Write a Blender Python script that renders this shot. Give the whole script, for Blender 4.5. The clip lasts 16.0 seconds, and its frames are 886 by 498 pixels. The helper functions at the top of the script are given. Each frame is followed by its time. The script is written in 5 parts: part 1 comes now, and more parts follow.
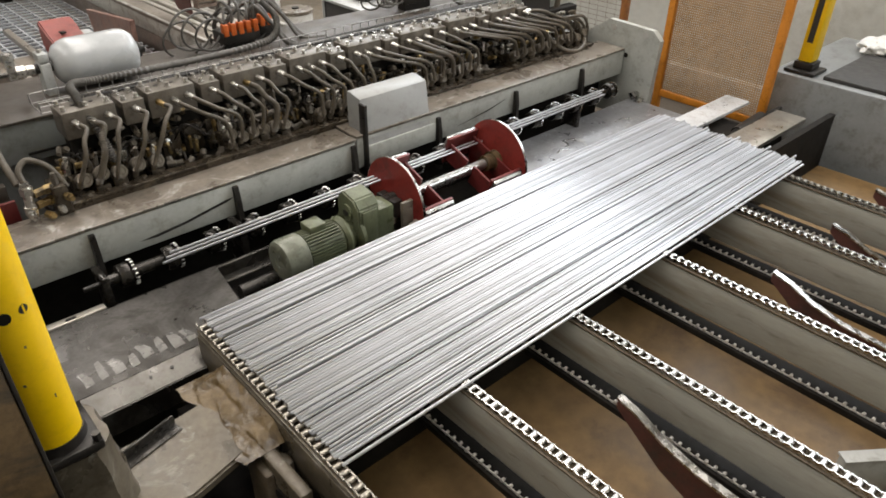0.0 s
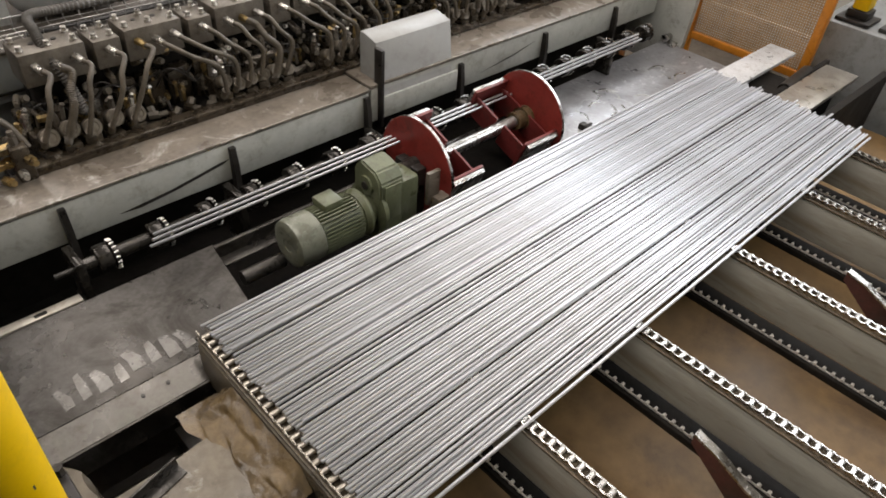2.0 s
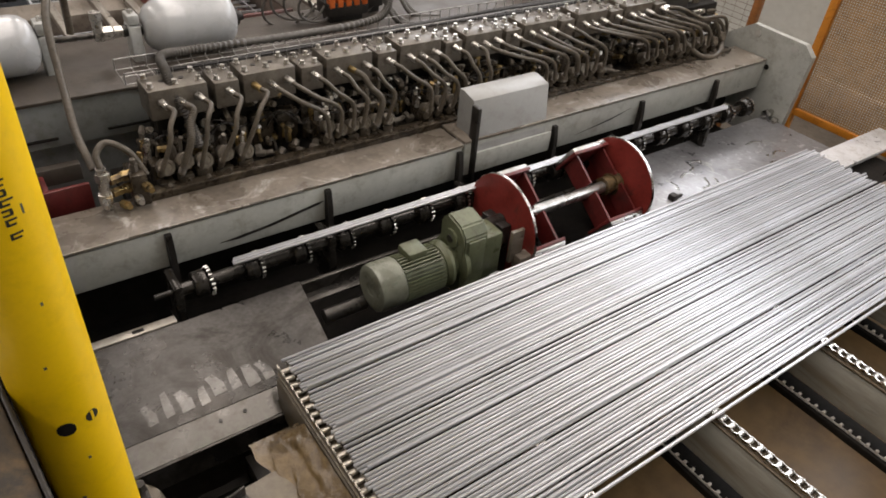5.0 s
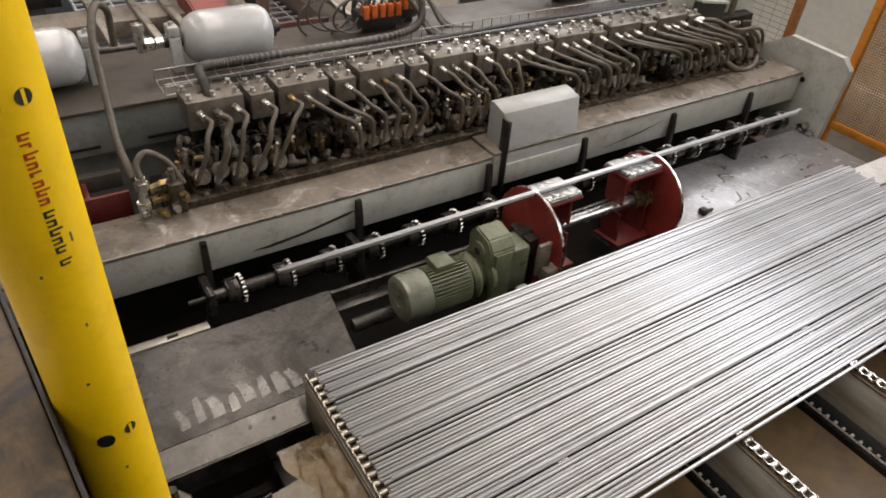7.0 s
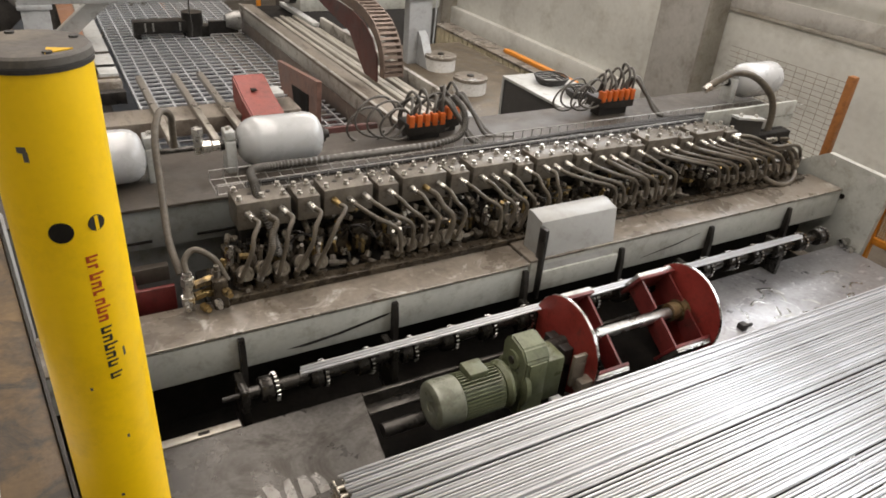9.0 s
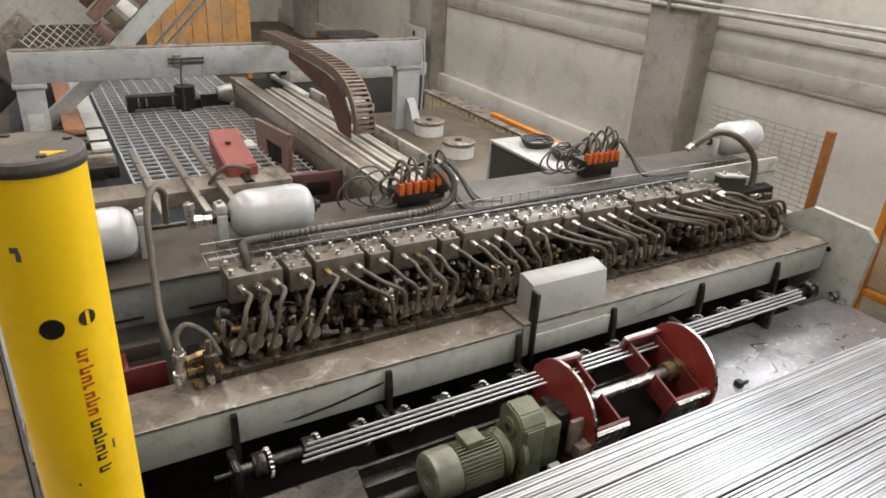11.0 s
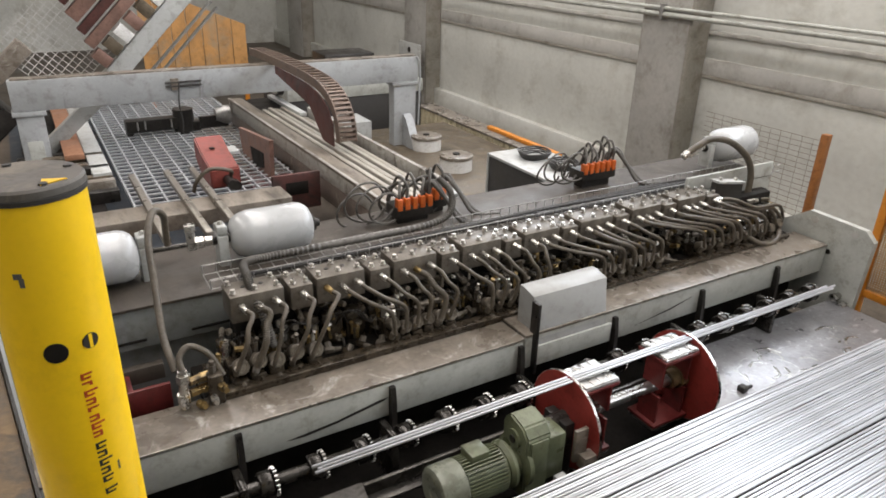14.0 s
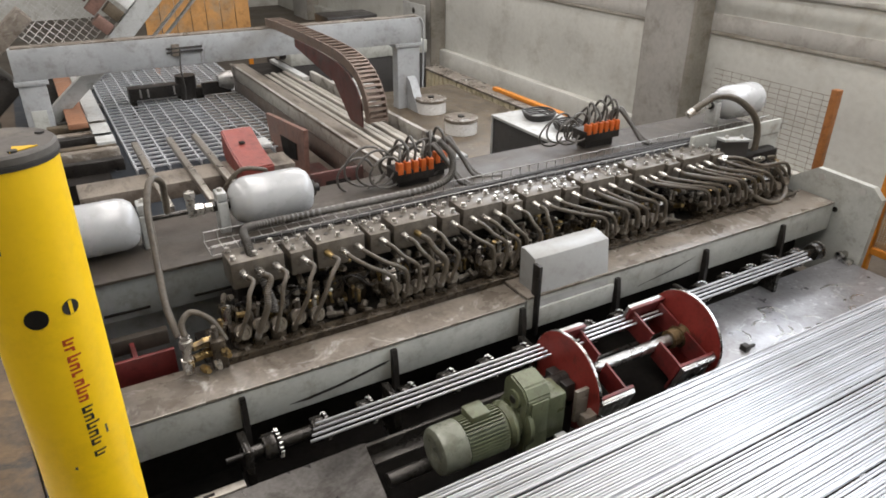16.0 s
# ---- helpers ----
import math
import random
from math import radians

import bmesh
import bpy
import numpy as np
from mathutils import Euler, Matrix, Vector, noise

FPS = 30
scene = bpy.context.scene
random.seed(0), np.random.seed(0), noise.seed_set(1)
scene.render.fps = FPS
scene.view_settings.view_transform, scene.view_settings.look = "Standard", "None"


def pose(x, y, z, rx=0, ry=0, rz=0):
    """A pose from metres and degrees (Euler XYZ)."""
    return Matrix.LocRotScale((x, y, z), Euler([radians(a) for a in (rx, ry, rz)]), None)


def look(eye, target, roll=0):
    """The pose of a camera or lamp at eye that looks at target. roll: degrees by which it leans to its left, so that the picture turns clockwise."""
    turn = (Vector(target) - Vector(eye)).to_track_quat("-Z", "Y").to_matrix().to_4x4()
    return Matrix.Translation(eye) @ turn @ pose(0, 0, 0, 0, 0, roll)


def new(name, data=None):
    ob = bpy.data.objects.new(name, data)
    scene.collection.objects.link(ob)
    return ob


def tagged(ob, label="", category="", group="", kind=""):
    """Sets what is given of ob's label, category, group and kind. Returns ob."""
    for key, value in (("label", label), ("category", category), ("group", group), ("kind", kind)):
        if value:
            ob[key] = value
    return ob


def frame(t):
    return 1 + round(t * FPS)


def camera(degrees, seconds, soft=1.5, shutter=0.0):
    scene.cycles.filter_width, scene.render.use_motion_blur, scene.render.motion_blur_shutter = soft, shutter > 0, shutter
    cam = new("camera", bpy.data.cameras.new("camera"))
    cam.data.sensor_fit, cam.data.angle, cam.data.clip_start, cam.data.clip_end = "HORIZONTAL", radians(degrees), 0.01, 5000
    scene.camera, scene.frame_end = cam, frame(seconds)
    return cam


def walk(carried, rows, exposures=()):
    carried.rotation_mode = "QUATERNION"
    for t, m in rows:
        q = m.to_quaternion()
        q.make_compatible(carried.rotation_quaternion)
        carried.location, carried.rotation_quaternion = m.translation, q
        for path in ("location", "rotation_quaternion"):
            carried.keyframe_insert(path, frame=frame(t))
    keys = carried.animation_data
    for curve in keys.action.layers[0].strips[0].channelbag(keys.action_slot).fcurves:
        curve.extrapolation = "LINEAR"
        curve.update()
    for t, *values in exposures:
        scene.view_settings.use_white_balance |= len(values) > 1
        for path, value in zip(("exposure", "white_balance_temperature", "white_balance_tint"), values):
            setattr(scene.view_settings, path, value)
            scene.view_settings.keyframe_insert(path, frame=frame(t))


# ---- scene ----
cam = camera(65.2, 16.0, 1.75)
walk(cam, [
    (0.0, look((-0.434, -2.143, 2.176), (0.701, -0.911, 1.083), 0.81)),
    (0.5, look((-0.395, -1.993, 2.176), (0.699, -0.725, 1.084), 3.61)),
    (1.0, look((-0.345, -1.861, 2.164), (0.643, -0.613, 0.953), 3.40)),
    (1.5, look((-0.345, -1.743, 2.140), (0.733, -0.615, 0.890), 2.18)),
    (2.0, look((-0.322, -1.719, 2.161), (0.787, -0.669, 0.870), 4.97)),
    (2.5, look((-0.328, -1.723, 2.187), (0.742, -0.609, 0.916), 6.13)),
    (3.0, look((-0.337, -1.711, 2.220), (0.669, -0.521, 0.966), 5.54)),
    (3.5, look((-0.336, -1.712, 2.224), (0.651, -0.483, 0.993), 5.68)),
    (4.0, look((-0.337, -1.707, 2.207), (0.665, -0.462, 1.005), 6.01)),
    (6.5, look((-0.339, -1.710, 2.221), (0.595, -0.437, 0.994), 4.78)),
    (7.0, look((-0.337, -1.706, 2.253), (0.580, -0.409, 1.037), 5.00)),
    (7.5, look((-0.341, -1.692, 2.267), (0.568, -0.343, 1.103), 5.43)),
    (8.0, look((-0.347, -1.689, 2.273), (0.532, -0.275, 1.164), 5.71)),
    (8.5, look((-0.349, -1.693, 2.280), (0.521, -0.229, 1.231), 5.80)),
    (9.0, look((-0.343, -1.694, 2.299), (0.552, -0.213, 1.295), 5.09)),
    (9.5, look((-0.345, -1.695, 2.309), (0.581, -0.212, 1.337), 5.35)),
    (12.0, look((-0.332, -1.694, 2.333), (0.609, -0.126, 1.523), 2.35)),
    (12.5, look((-0.331, -1.696, 2.333), (0.607, -0.131, 1.513), 2.17)),
    (13.0, look((-0.332, -1.696, 2.333), (0.603, -0.135, 1.503), 2.40)),
    (13.5, look((-0.337, -1.702, 2.334), (0.601, -0.142, 1.505), 2.22)),
    (14.0, look((-0.338, -1.709, 2.334), (0.606, -0.146, 1.518), 1.68)),
    (14.5, look((-0.339, -1.720, 2.334), (0.611, -0.158, 1.522), 1.35)),
    (15.0, look((-0.334, -1.723, 2.333), (0.618, -0.175, 1.499), 2.34)),
    (15.5, look((-0.313, -1.735, 2.336), (0.598, -0.202, 1.430), 1.09)),
    (16.0, look((-0.305, -1.725, 2.331), (0.591, -0.187, 1.421), 0.46)),
], [(0.0, 0.0, 6850, 13), (2.0, -0.18, 6950, 16), (3.5, -0.32, 7000, 18), (7.5, -0.31, 7150, 18), (9.0, -0.08, 7150, 16), (12.0, -0.01, 6850, 15), (16.0, 0.0, 6650, 15)])

# ---- light ----
world = bpy.data.worlds.new("world")
scene.world = world
world.use_nodes = True
wn = world.node_tree.nodes
sky = wn.new("ShaderNodeTexSky")
sky.sky_type = "NISHITA"
sky.sun_disc = False
sky.sun_elevation, sky.sun_rotation = radians(45), radians(150)
world.node_tree.links.new(sky.outputs[0], wn["Background"].inputs[0])
wn["Background"].inputs[1].default_value = 0.10


# Area lamp for an assumed rooflight out of view, added to light the hall
def skylight(x, y, sx, sy, power):
    data = bpy.data.lights.new("skylight", "AREA")
    data.shape, data.size, data.size_y, data.energy = "RECTANGLE", sx, sy, power
    data.color = (1.0, 0.975, 0.93)
    ob = new("skylight", data)
    ob.matrix_world = pose(x, y, 6.35)


for sx in (-3.2, 0.8, 3.7):
    skylight(sx, 2.5, 0.9, 12.0, 295)
data = bpy.data.lights.new("window_light", "AREA")
data.shape, data.size, data.size_y, data.energy = "RECTANGLE", 12.0, 1.5, 480
data.color = (0.86, 0.94, 1.0)
new("window_light", data).matrix_world = pose(5.1, 1.0, 3.85, 0, 90, 0) @ pose(0, 0, 0, 0, 0, 90)

# ---- materials ----


def mat(name, color, rough=0.5, metal=0.0, *rest, **more):
    return surface(name, color, rough, metal, *rest, **more)


def surface(name, color, rough=0.5, metal=0.0, vary=0.25, scale=6.0, fine=60.0, bump=0.15, dirt=None, dirt_at=0.55, streak=None, rvary=0.15, objrand=0.0, spec=0.5, coat=0.0, grime=0.45, distort=0.4):
    """A procedural surface: base colour broken by two noises, worn patches of a second colour, and a fine relief."""
    m = bpy.data.materials.new(name)
    m.use_nodes = True
    nt = m.node_tree
    n, l = nt.nodes, nt.links
    b = n["Principled BSDF"]
    b.inputs["Metallic"].default_value = metal
    b.inputs["Specular IOR Level"].default_value = spec
    b.inputs["Coat Weight"].default_value = coat
    tc = n.new("ShaderNodeTexCoord")
    src = tc.outputs["Object"]
    if streak:
        mp = n.new("ShaderNodeMapping")
        mp.inputs["Scale"].default_value = streak
        l.new(src, mp.inputs[0])
        src = mp.outputs[0]
    big = n.new("ShaderNodeTexNoise")
    big.inputs["Scale"].default_value, big.inputs["Detail"].default_value, big.inputs["Roughness"].default_value = scale, 7, 0.62
    small = n.new("ShaderNodeTexNoise")
    small.inputs["Scale"].default_value, small.inputs["Detail"].default_value = fine, 4
    l.new(src, big.inputs[0])
    l.new(src, small.inputs[0])
    ramp = n.new("ShaderNodeValToRGB")
    lo = [c * (1 - vary) for c in color] + [1]
    hi = [min(1, c * (1 + vary)) for c in color] + [1]
    ramp.color_ramp.elements[0].color, ramp.color_ramp.elements[1].color = lo, hi
    ramp.color_ramp.elements[0].position, ramp.color_ramp.elements[1].position = 0.33, 0.67
    l.new(big.outputs[0], ramp.inputs[0])
    out = ramp.outputs[0]
    mix = n.new("ShaderNodeMix")
    mix.data_type, mix.blend_type = "RGBA", "MULTIPLY"
    mix.inputs[0].default_value = min(1.0, vary * 1.6)
    r2 = n.new("ShaderNodeValToRGB")
    r2.color_ramp.elements[0].color, r2.color_ramp.elements[0].position = (0.62, 0.6, 0.58, 1), 0.3
    r2.color_ramp.elements[1].position = 0.62
    l.new(small.outputs[0], r2.inputs[0])
    l.new(out, mix.inputs[6])
    l.new(r2.outputs[0], mix.inputs[7])
    out = mix.outputs[2]
    rsrc = big.outputs[0]
    if dirt:
        dn = n.new("ShaderNodeTexNoise")
        dn.inputs["Scale"].default_value, dn.inputs["Detail"].default_value, dn.inputs["Roughness"].default_value = scale * 0.8, 9, 0.7
        dn.inputs["Distortion"].default_value = distort
        off = n.new("ShaderNodeVectorMath")
        off.inputs[1].default_value = (3.1, 7.7, 1.3)
        l.new(src, off.inputs[0])
        l.new(off.outputs[0], dn.inputs[0])
        dr = n.new("ShaderNodeValToRGB")
        dr.color_ramp.elements[0].position, dr.color_ramp.elements[1].position = dirt_at, dirt_at + 0.13
        l.new(dn.outputs[0], dr.inputs[0])
        dm = n.new("ShaderNodeMix")
        dm.data_type = "RGBA"
        l.new(dr.outputs[0], dm.inputs[0])
        l.new(out, dm.inputs[6])
        dm.inputs[7].default_value = (*dirt, 1)
        out = dm.outputs[2]
    if grime:
        gn = n.new("ShaderNodeTexNoise")
        gn.inputs["Scale"].default_value, gn.inputs["Detail"].default_value, gn.inputs["Roughness"].default_value = scale * 3.3, 8, 0.75
        go = n.new("ShaderNodeVectorMath")
        go.inputs[1].default_value = (9.3, 2.2, 5.9)
        l.new(src, go.inputs[0])
        l.new(go.outputs[0], gn.inputs[0])
        gr = n.new("ShaderNodeValToRGB")
        gr.color_ramp.elements[0].position, gr.color_ramp.elements[1].position = 0.5, 0.72
        gr.color_ramp.elements[0].color = (1, 1, 1, 1)
        gr.color_ramp.elements[1].color = (1 - grime, 1 - grime * 1.08, 1 - grime * 1.2, 1)
        l.new(gn.outputs[0], gr.inputs[0])
        gm_ = n.new("ShaderNodeMix")
        gm_.data_type, gm_.blend_type = "RGBA", "MULTIPLY"
        gm_.inputs[0].default_value = 1.0
        l.new(out, gm_.inputs[6])
        l.new(gr.outputs[0], gm_.inputs[7])
        out = gm_.outputs[2]
    if objrand:
        oi = n.new("ShaderNodeObjectInfo")
        hs = n.new("ShaderNodeHueSaturation")
        mr = n.new("ShaderNodeMapRange")
        mr.inputs[3].default_value, mr.inputs[4].default_value = 1 - objrand, 1 + objrand
        l.new(oi.outputs["Random"], mr.inputs[0])
        l.new(mr.outputs[0], hs.inputs["Value"])
        l.new(out, hs.inputs["Color"])
        out = hs.outputs[0]
    l.new(out, b.inputs["Base Color"])
    rr = n.new("ShaderNodeMapRange")
    rr.inputs[1].default_value, rr.inputs[2].default_value = 0.3, 0.7
    rr.inputs[3].default_value, rr.inputs[4].default_value = max(0.03, rough - rvary), min(1, rough + rvary)
    l.new(rsrc, rr.inputs[0])
    l.new(rr.outputs[0], b.inputs["Roughness"])
    if bump:
        bp = n.new("ShaderNodeBump")
        bp.inputs["Strength"].default_value, bp.inputs["Distance"].default_value = bump, 0.003
        l.new(small.outputs[0], bp.inputs["Height"])
        l.new(bp.outputs[0], b.inputs["Normal"])
    return m


M_FLOOR = mat("oily_concrete", (0.11, 0.09, 0.07), 0.5, 0, 0.35, 1.5, 30, 0.2, (0.05, 0.04, 0.03), 0.55)
M_WALL = mat("painted_concrete_wall", (0.62, 0.625, 0.58), 0.85, 0, 0.12, 0.9, 25, 0.25, (0.50, 0.485, 0.43), 0.56, streak=(1, 0.7, 0.9), grime=0.28, distort=0.9)
# Stained wall bands, and the pillar fronts coloured paler as if lit
M_WALLSTRIPE = mat("stained_band_and_lit_face", (0.46, 0.45, 0.42), 0.85, 0, 0.15, 0.9, 25, 0.25)
M_PILLAR = mat("concrete_pillar", (0.33, 0.31, 0.27), 0.8, 0, 0.2, 1.6, 40, 0.2, (0.22, 0.195, 0.16), 0.54)
M_CEIL = mat("hall_ceiling", (0.45, 0.44, 0.42), 0.8, 0, 0.1, 1, 20, 0)
M_GREY = mat("grey_machine_paint", (0.43, 0.44, 0.405), 0.4, 0, 0.12, 4, 70, 0.06, (0.19, 0.165, 0.125), 0.60, grime=0.38)
# Pale patches are scuffs and also a glossy sheen put into the colour
M_GREYTOP = mat("grimy_grey_paint_with_sheen", (0.185, 0.158, 0.128), 0.32, 0.0, 0.3, 6, 50, 0.12, (0.46, 0.44, 0.40), 0.545, distort=2.2)
M_GREYLT = mat("light_grey_paint", (0.43, 0.44, 0.425), 0.4, 0, 0.09, 4, 70, 0.05, (0.24, 0.21, 0.17), 0.62)
M_STEEL = mat("worn_steel_plate", (0.070, 0.066, 0.060), 0.31, 0.6, 0.35, 5, 80, 0.06, (0.028, 0.024, 0.019), 0.49, rvary=0.16, distort=1.4)
M_SHINY = mat("polished_worn_steel", (0.42, 0.42, 0.41), 0.27, 0.9, 0.2, 6, 60, 0.08, (0.75, 0.75, 0.74), 0.56, rvary=0.12)
M_ROD = mat("bright_drawn_steel", (0.66, 0.68, 0.715), 0.46, 0.75, 0.04, 5, 260, 0.3, objrand=0.20, rvary=0.06, grime=0.12)
M_CHAIN = mat("oiled_chain_steel", (0.55, 0.54, 0.52), 0.25, 1.0, 0.15, 40, 200, 0)
M_DARK = mat("black_oily_steel", (0.03, 0.027, 0.024), 0.4, 0.3, 0.4, 12, 60, 0.15)
# Near-black that puts the shade of holes, gaps and recesses into the colour
M_BLACK = mat("recess_shade_black", (0.018, 0.016, 0.014), 0.65, 0, 0.4, 8, 50, 0.1, spec=0.12)
M_HOSE = mat("black_rubber_hose", (0.105, 0.088, 0.066), 0.42, 0, 0.3, 25, 200, 0.25, (0.17, 0.145, 0.115), 0.60)
M_BLOCK = mat("phosphated_valve_block", (0.150, 0.132, 0.108), 0.40, 0.35, 0.28, 18, 120, 0.12, (0.070, 0.056, 0.042), 0.55)
M_COIL = mat("dusty_coil_casing", (0.16, 0.138, 0.108), 0.4, 0.3, 0.25, 22, 120, 0.1, (0.08, 0.065, 0.045), 0.56)
M_BOLT = mat("zinc_bolt", (0.62, 0.6, 0.56), 0.3, 0.9, 0.15, 60, 300, 0.0)
M_BRASS = mat("brass_fitting", (0.40, 0.29, 0.13), 0.35, 0.85, 0.25, 30, 150, 0.05, (0.09, 0.07, 0.05), 0.5)
M_VALVE = mat("oily_valve_casting", (0.055, 0.043, 0.03), 0.28, 0.3, 0.4, 22, 100, 0.2, (0.16, 0.13, 0.09), 0.575)
M_RED = mat("red_machine_paint", (0.27, 0.036, 0.028), 0.42, 0, 0.2, 7, 80, 0.08, (0.11, 0.032, 0.025), 0.575, distort=1.2)
M_DKRED = mat("oxide_red_paint", (0.10, 0.037, 0.031), 0.5, 0, 0.3, 6, 70, 0.1, (0.05, 0.032, 0.028), 0.5)
M_GREEN = mat("green_motor_paint", (0.125, 0.14, 0.082), 0.36, 0, 0.2, 9, 90, 0.1, (0.055, 0.050, 0.033), 0.57, distort=1.2)
M_YELLOW = mat("yellow_powder_coat", (0.90, 0.565, 0.002), 0.45, 0, 0.05, 5, 120, 0.04, (0.36, 0.20, 0.02), 0.70, grime=0.14, distort=0.8)
M_CAP = mat("dusty_black_plastic", (0.09, 0.082, 0.072), 0.6, 0, 0.15, 14, 150, 0.1, (0.15, 0.13, 0.10), 0.5)
M_RUBBER = mat("dark_rubber", (0.042, 0.040, 0.038), 0.55, 0, 0.2, 20, 100, 0.05)
M_ORANGE = mat("orange_fence_paint", (0.66, 0.24, 0.025), 0.45, 0, 0.12, 6, 80, 0.05, (0.32, 0.12, 0.03), 0.62)
M_PLUG = mat("orange_plug", (0.60, 0.125, 0.02), 0.45, 0, 0.2, 20, 100, 0.0)
M_TANK = mat("silver_tank_enamel", (0.43, 0.44, 0.44), 0.24, 0.0, 0.05, 4, 80, 0.02, (0.34, 0.33, 0.31), 0.70, coat=0.4, grime=0.12)
M_TRAY = mat("oily_brown_tray", (0.185, 0.112, 0.045), 0.5, 0.0, 0.25, 2.5, 20, 0.03, (0.095, 0.056, 0.026), 0.57, grime=0.3, spec=0.35)
M_MARK = mat("black_print", (0.02, 0.018, 0.015), 0.5, 0, 0.1, 30, 100, 0)
M_REDMARK = mat("red_print", (0.42, 0.055, 0.01), 0.5, 0, 0.1, 30, 100, 0)
M_GALV = mat("galvanised_wire", (0.38, 0.375, 0.36), 0.38, 0.7, 0.2, 30, 150, 0.05)
M_CREAM = mat("cream_sheet_metal", (0.50, 0.44, 0.30), 0.55, 0, 0.1, 5, 60, 0.05, (0.30, 0.24, 0.15), 0.62)
M_WOOD = mat("oil_stained_board", (0.115, 0.073, 0.032), 0.55, 0, 0.35, 7, 80, 0.35, (0.03, 0.024, 0.017), 0.47, distort=1.0)
M_WHITE = mat("white_label", (0.7, 0.7, 0.68), 0.5, 0, 0.05, 20, 100, 0)
M_STREAKRAIL = mat("dusty_rail_steel", (0.225, 0.195, 0.16), 0.5, 0.2, 0.25, 4, 60, 0.12, (0.085, 0.07, 0.055), 0.54, streak=(3, 0.8, 3))
M_CRUST = mat("rust_crusted_casting", (0.125, 0.098, 0.066), 0.45, 0.2, 0.35, 9, 60, 0.3, (0.30, 0.28, 0.245), 0.60)

M_TPLATE = mat("greasy_bright_plate", (0.34, 0.345, 0.36), 0.36, 0.55, 0.2, 9, 70, 0.05, (0.76, 0.77, 0.79), 0.57, rvary=0.12, grime=0.35, distort=3.4)
M_CHAINDK = mat("oily_bright_chain", (0.42, 0.39, 0.34), 0.30, 0.9, 0.3, 40, 200, 0.05)
M_CAST = mat("dark_cast_frame", (0.125, 0.105, 0.075), 0.33, 0.2, 0.4, 6, 60, 0.25, (0.34, 0.325, 0.29), 0.55, distort=1.2)
M_FENCEWIRE = mat("tan_mesh_wire", (0.44, 0.27, 0.13), 0.6, 0.1, 0.15, 10, 80, 0)
M_RAILLT = mat("pale_rubbed_rail", (0.42, 0.395, 0.345), 0.42, 0.2, 0.2, 5, 60, 0.08, (0.22, 0.19, 0.15), 0.56, streak=(8, 0.5, 8))
M_REARTOP = mat("dusty_brown_plate", (0.060, 0.050, 0.040), 0.5, 0, 0.25, 6, 60, 0.1, (0.14, 0.12, 0.098), 0.57)
M_NEWGRATE = mat("new_grating_steel", (0.52, 0.54, 0.56), 0.42, 0.5, 0.1, 9, 90, 0.05, grime=0.2)
M_CHIP = mat("chipped_grey_paint", (0.15, 0.12, 0.10), 0.5, 0, 0.3, 9, 60, 0.15, (0.34, 0.31, 0.26), 0.60)
M_STRIP = mat("rubbed_steel_strip", (0.34, 0.315, 0.275), 0.35, 0.6, 0.15, 9, 80, 0.06, (0.2, 0.17, 0.13), 0.58)
M_BEND = mat("rubbed_dark_bend", (0.135, 0.128, 0.115), 0.32, 0.6, 0.25, 9, 80, 0.06, (0.075, 0.065, 0.05), 0.54)
M_FADED = mat("faded_orange_board", (0.46, 0.235, 0.075), 0.65, 0, 0.2, 3, 60, 0.05, (0.34, 0.23, 0.13), 0.52)
M_PINKBROWN = mat("pinkish_brown_steel", (0.24, 0.14, 0.11), 0.5, 0.1, 0.25, 7, 60, 0.1, (0.12, 0.08, 0.065), 0.58)
M_PLINTH = mat("bluish_grey_plinth", (0.22, 0.23, 0.23), 0.45, 0, 0.12, 4, 60, 0.08, (0.12, 0.11, 0.10), 0.58)
M_CONV = mat("grimy_conveyor_paint", (0.36, 0.35, 0.305), 0.36, 0, 0.12, 3, 70, 0.06, (0.21, 0.17, 0.115), 0.58, streak=(1, 0.4, 2), grime=0.28, distort=1.0)
M_SMEAR = mat("rubbed_greasy_patch", (0.155, 0.15, 0.14), 0.3, 0.6, 0.2, 14, 90, 0.05, (0.10, 0.095, 0.085), 0.52)
M_HOOD = mat("dull_red_hood_paint", (0.25, 0.06, 0.048), 0.45, 0, 0.2, 8, 80, 0.08, (0.13, 0.045, 0.038), 0.58)
M_GANTRY = mat("grimy_pale_gantry_paint", (0.36, 0.375, 0.38), 0.42, 0, 0.1, 3, 60, 0.05, (0.15, 0.14, 0.125), 0.61, grime=0.35, distort=1.2)
M_LINK = mat("brown_dusty_chain_link", (0.19, 0.14, 0.11), 0.5, 0.2, 0.2, 14, 90, 0.1, (0.09, 0.07, 0.055), 0.56)
M_ENDP = mat("bright_rubbed_end_plate", (0.70, 0.71, 0.72), 0.35, 0.35, 0.12, 7, 70, 0.06, (0.34, 0.33, 0.31), 0.60, distort=1.5)
M_COVER = mat("satin_grey_cover_paint", (0.34, 0.345, 0.335), 0.4, 0, 0.06, 4, 70, 0.04, (0.24, 0.225, 0.19), 0.64, grime=0.25)
# Darker copy of the grey paint, with the rear beam's shade in its colour
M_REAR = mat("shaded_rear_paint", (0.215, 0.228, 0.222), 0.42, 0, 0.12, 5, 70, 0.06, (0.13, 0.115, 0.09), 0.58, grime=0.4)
# Paler, duller copy of the chain steel; the rollers' glint is in its colour
M_PIN = mat("chain_rollers_with_glint", (0.80, 0.78, 0.74), 0.3, 0.3, 0.1, 40, 200, 0)
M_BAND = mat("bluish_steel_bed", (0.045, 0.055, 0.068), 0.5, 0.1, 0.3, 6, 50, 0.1)
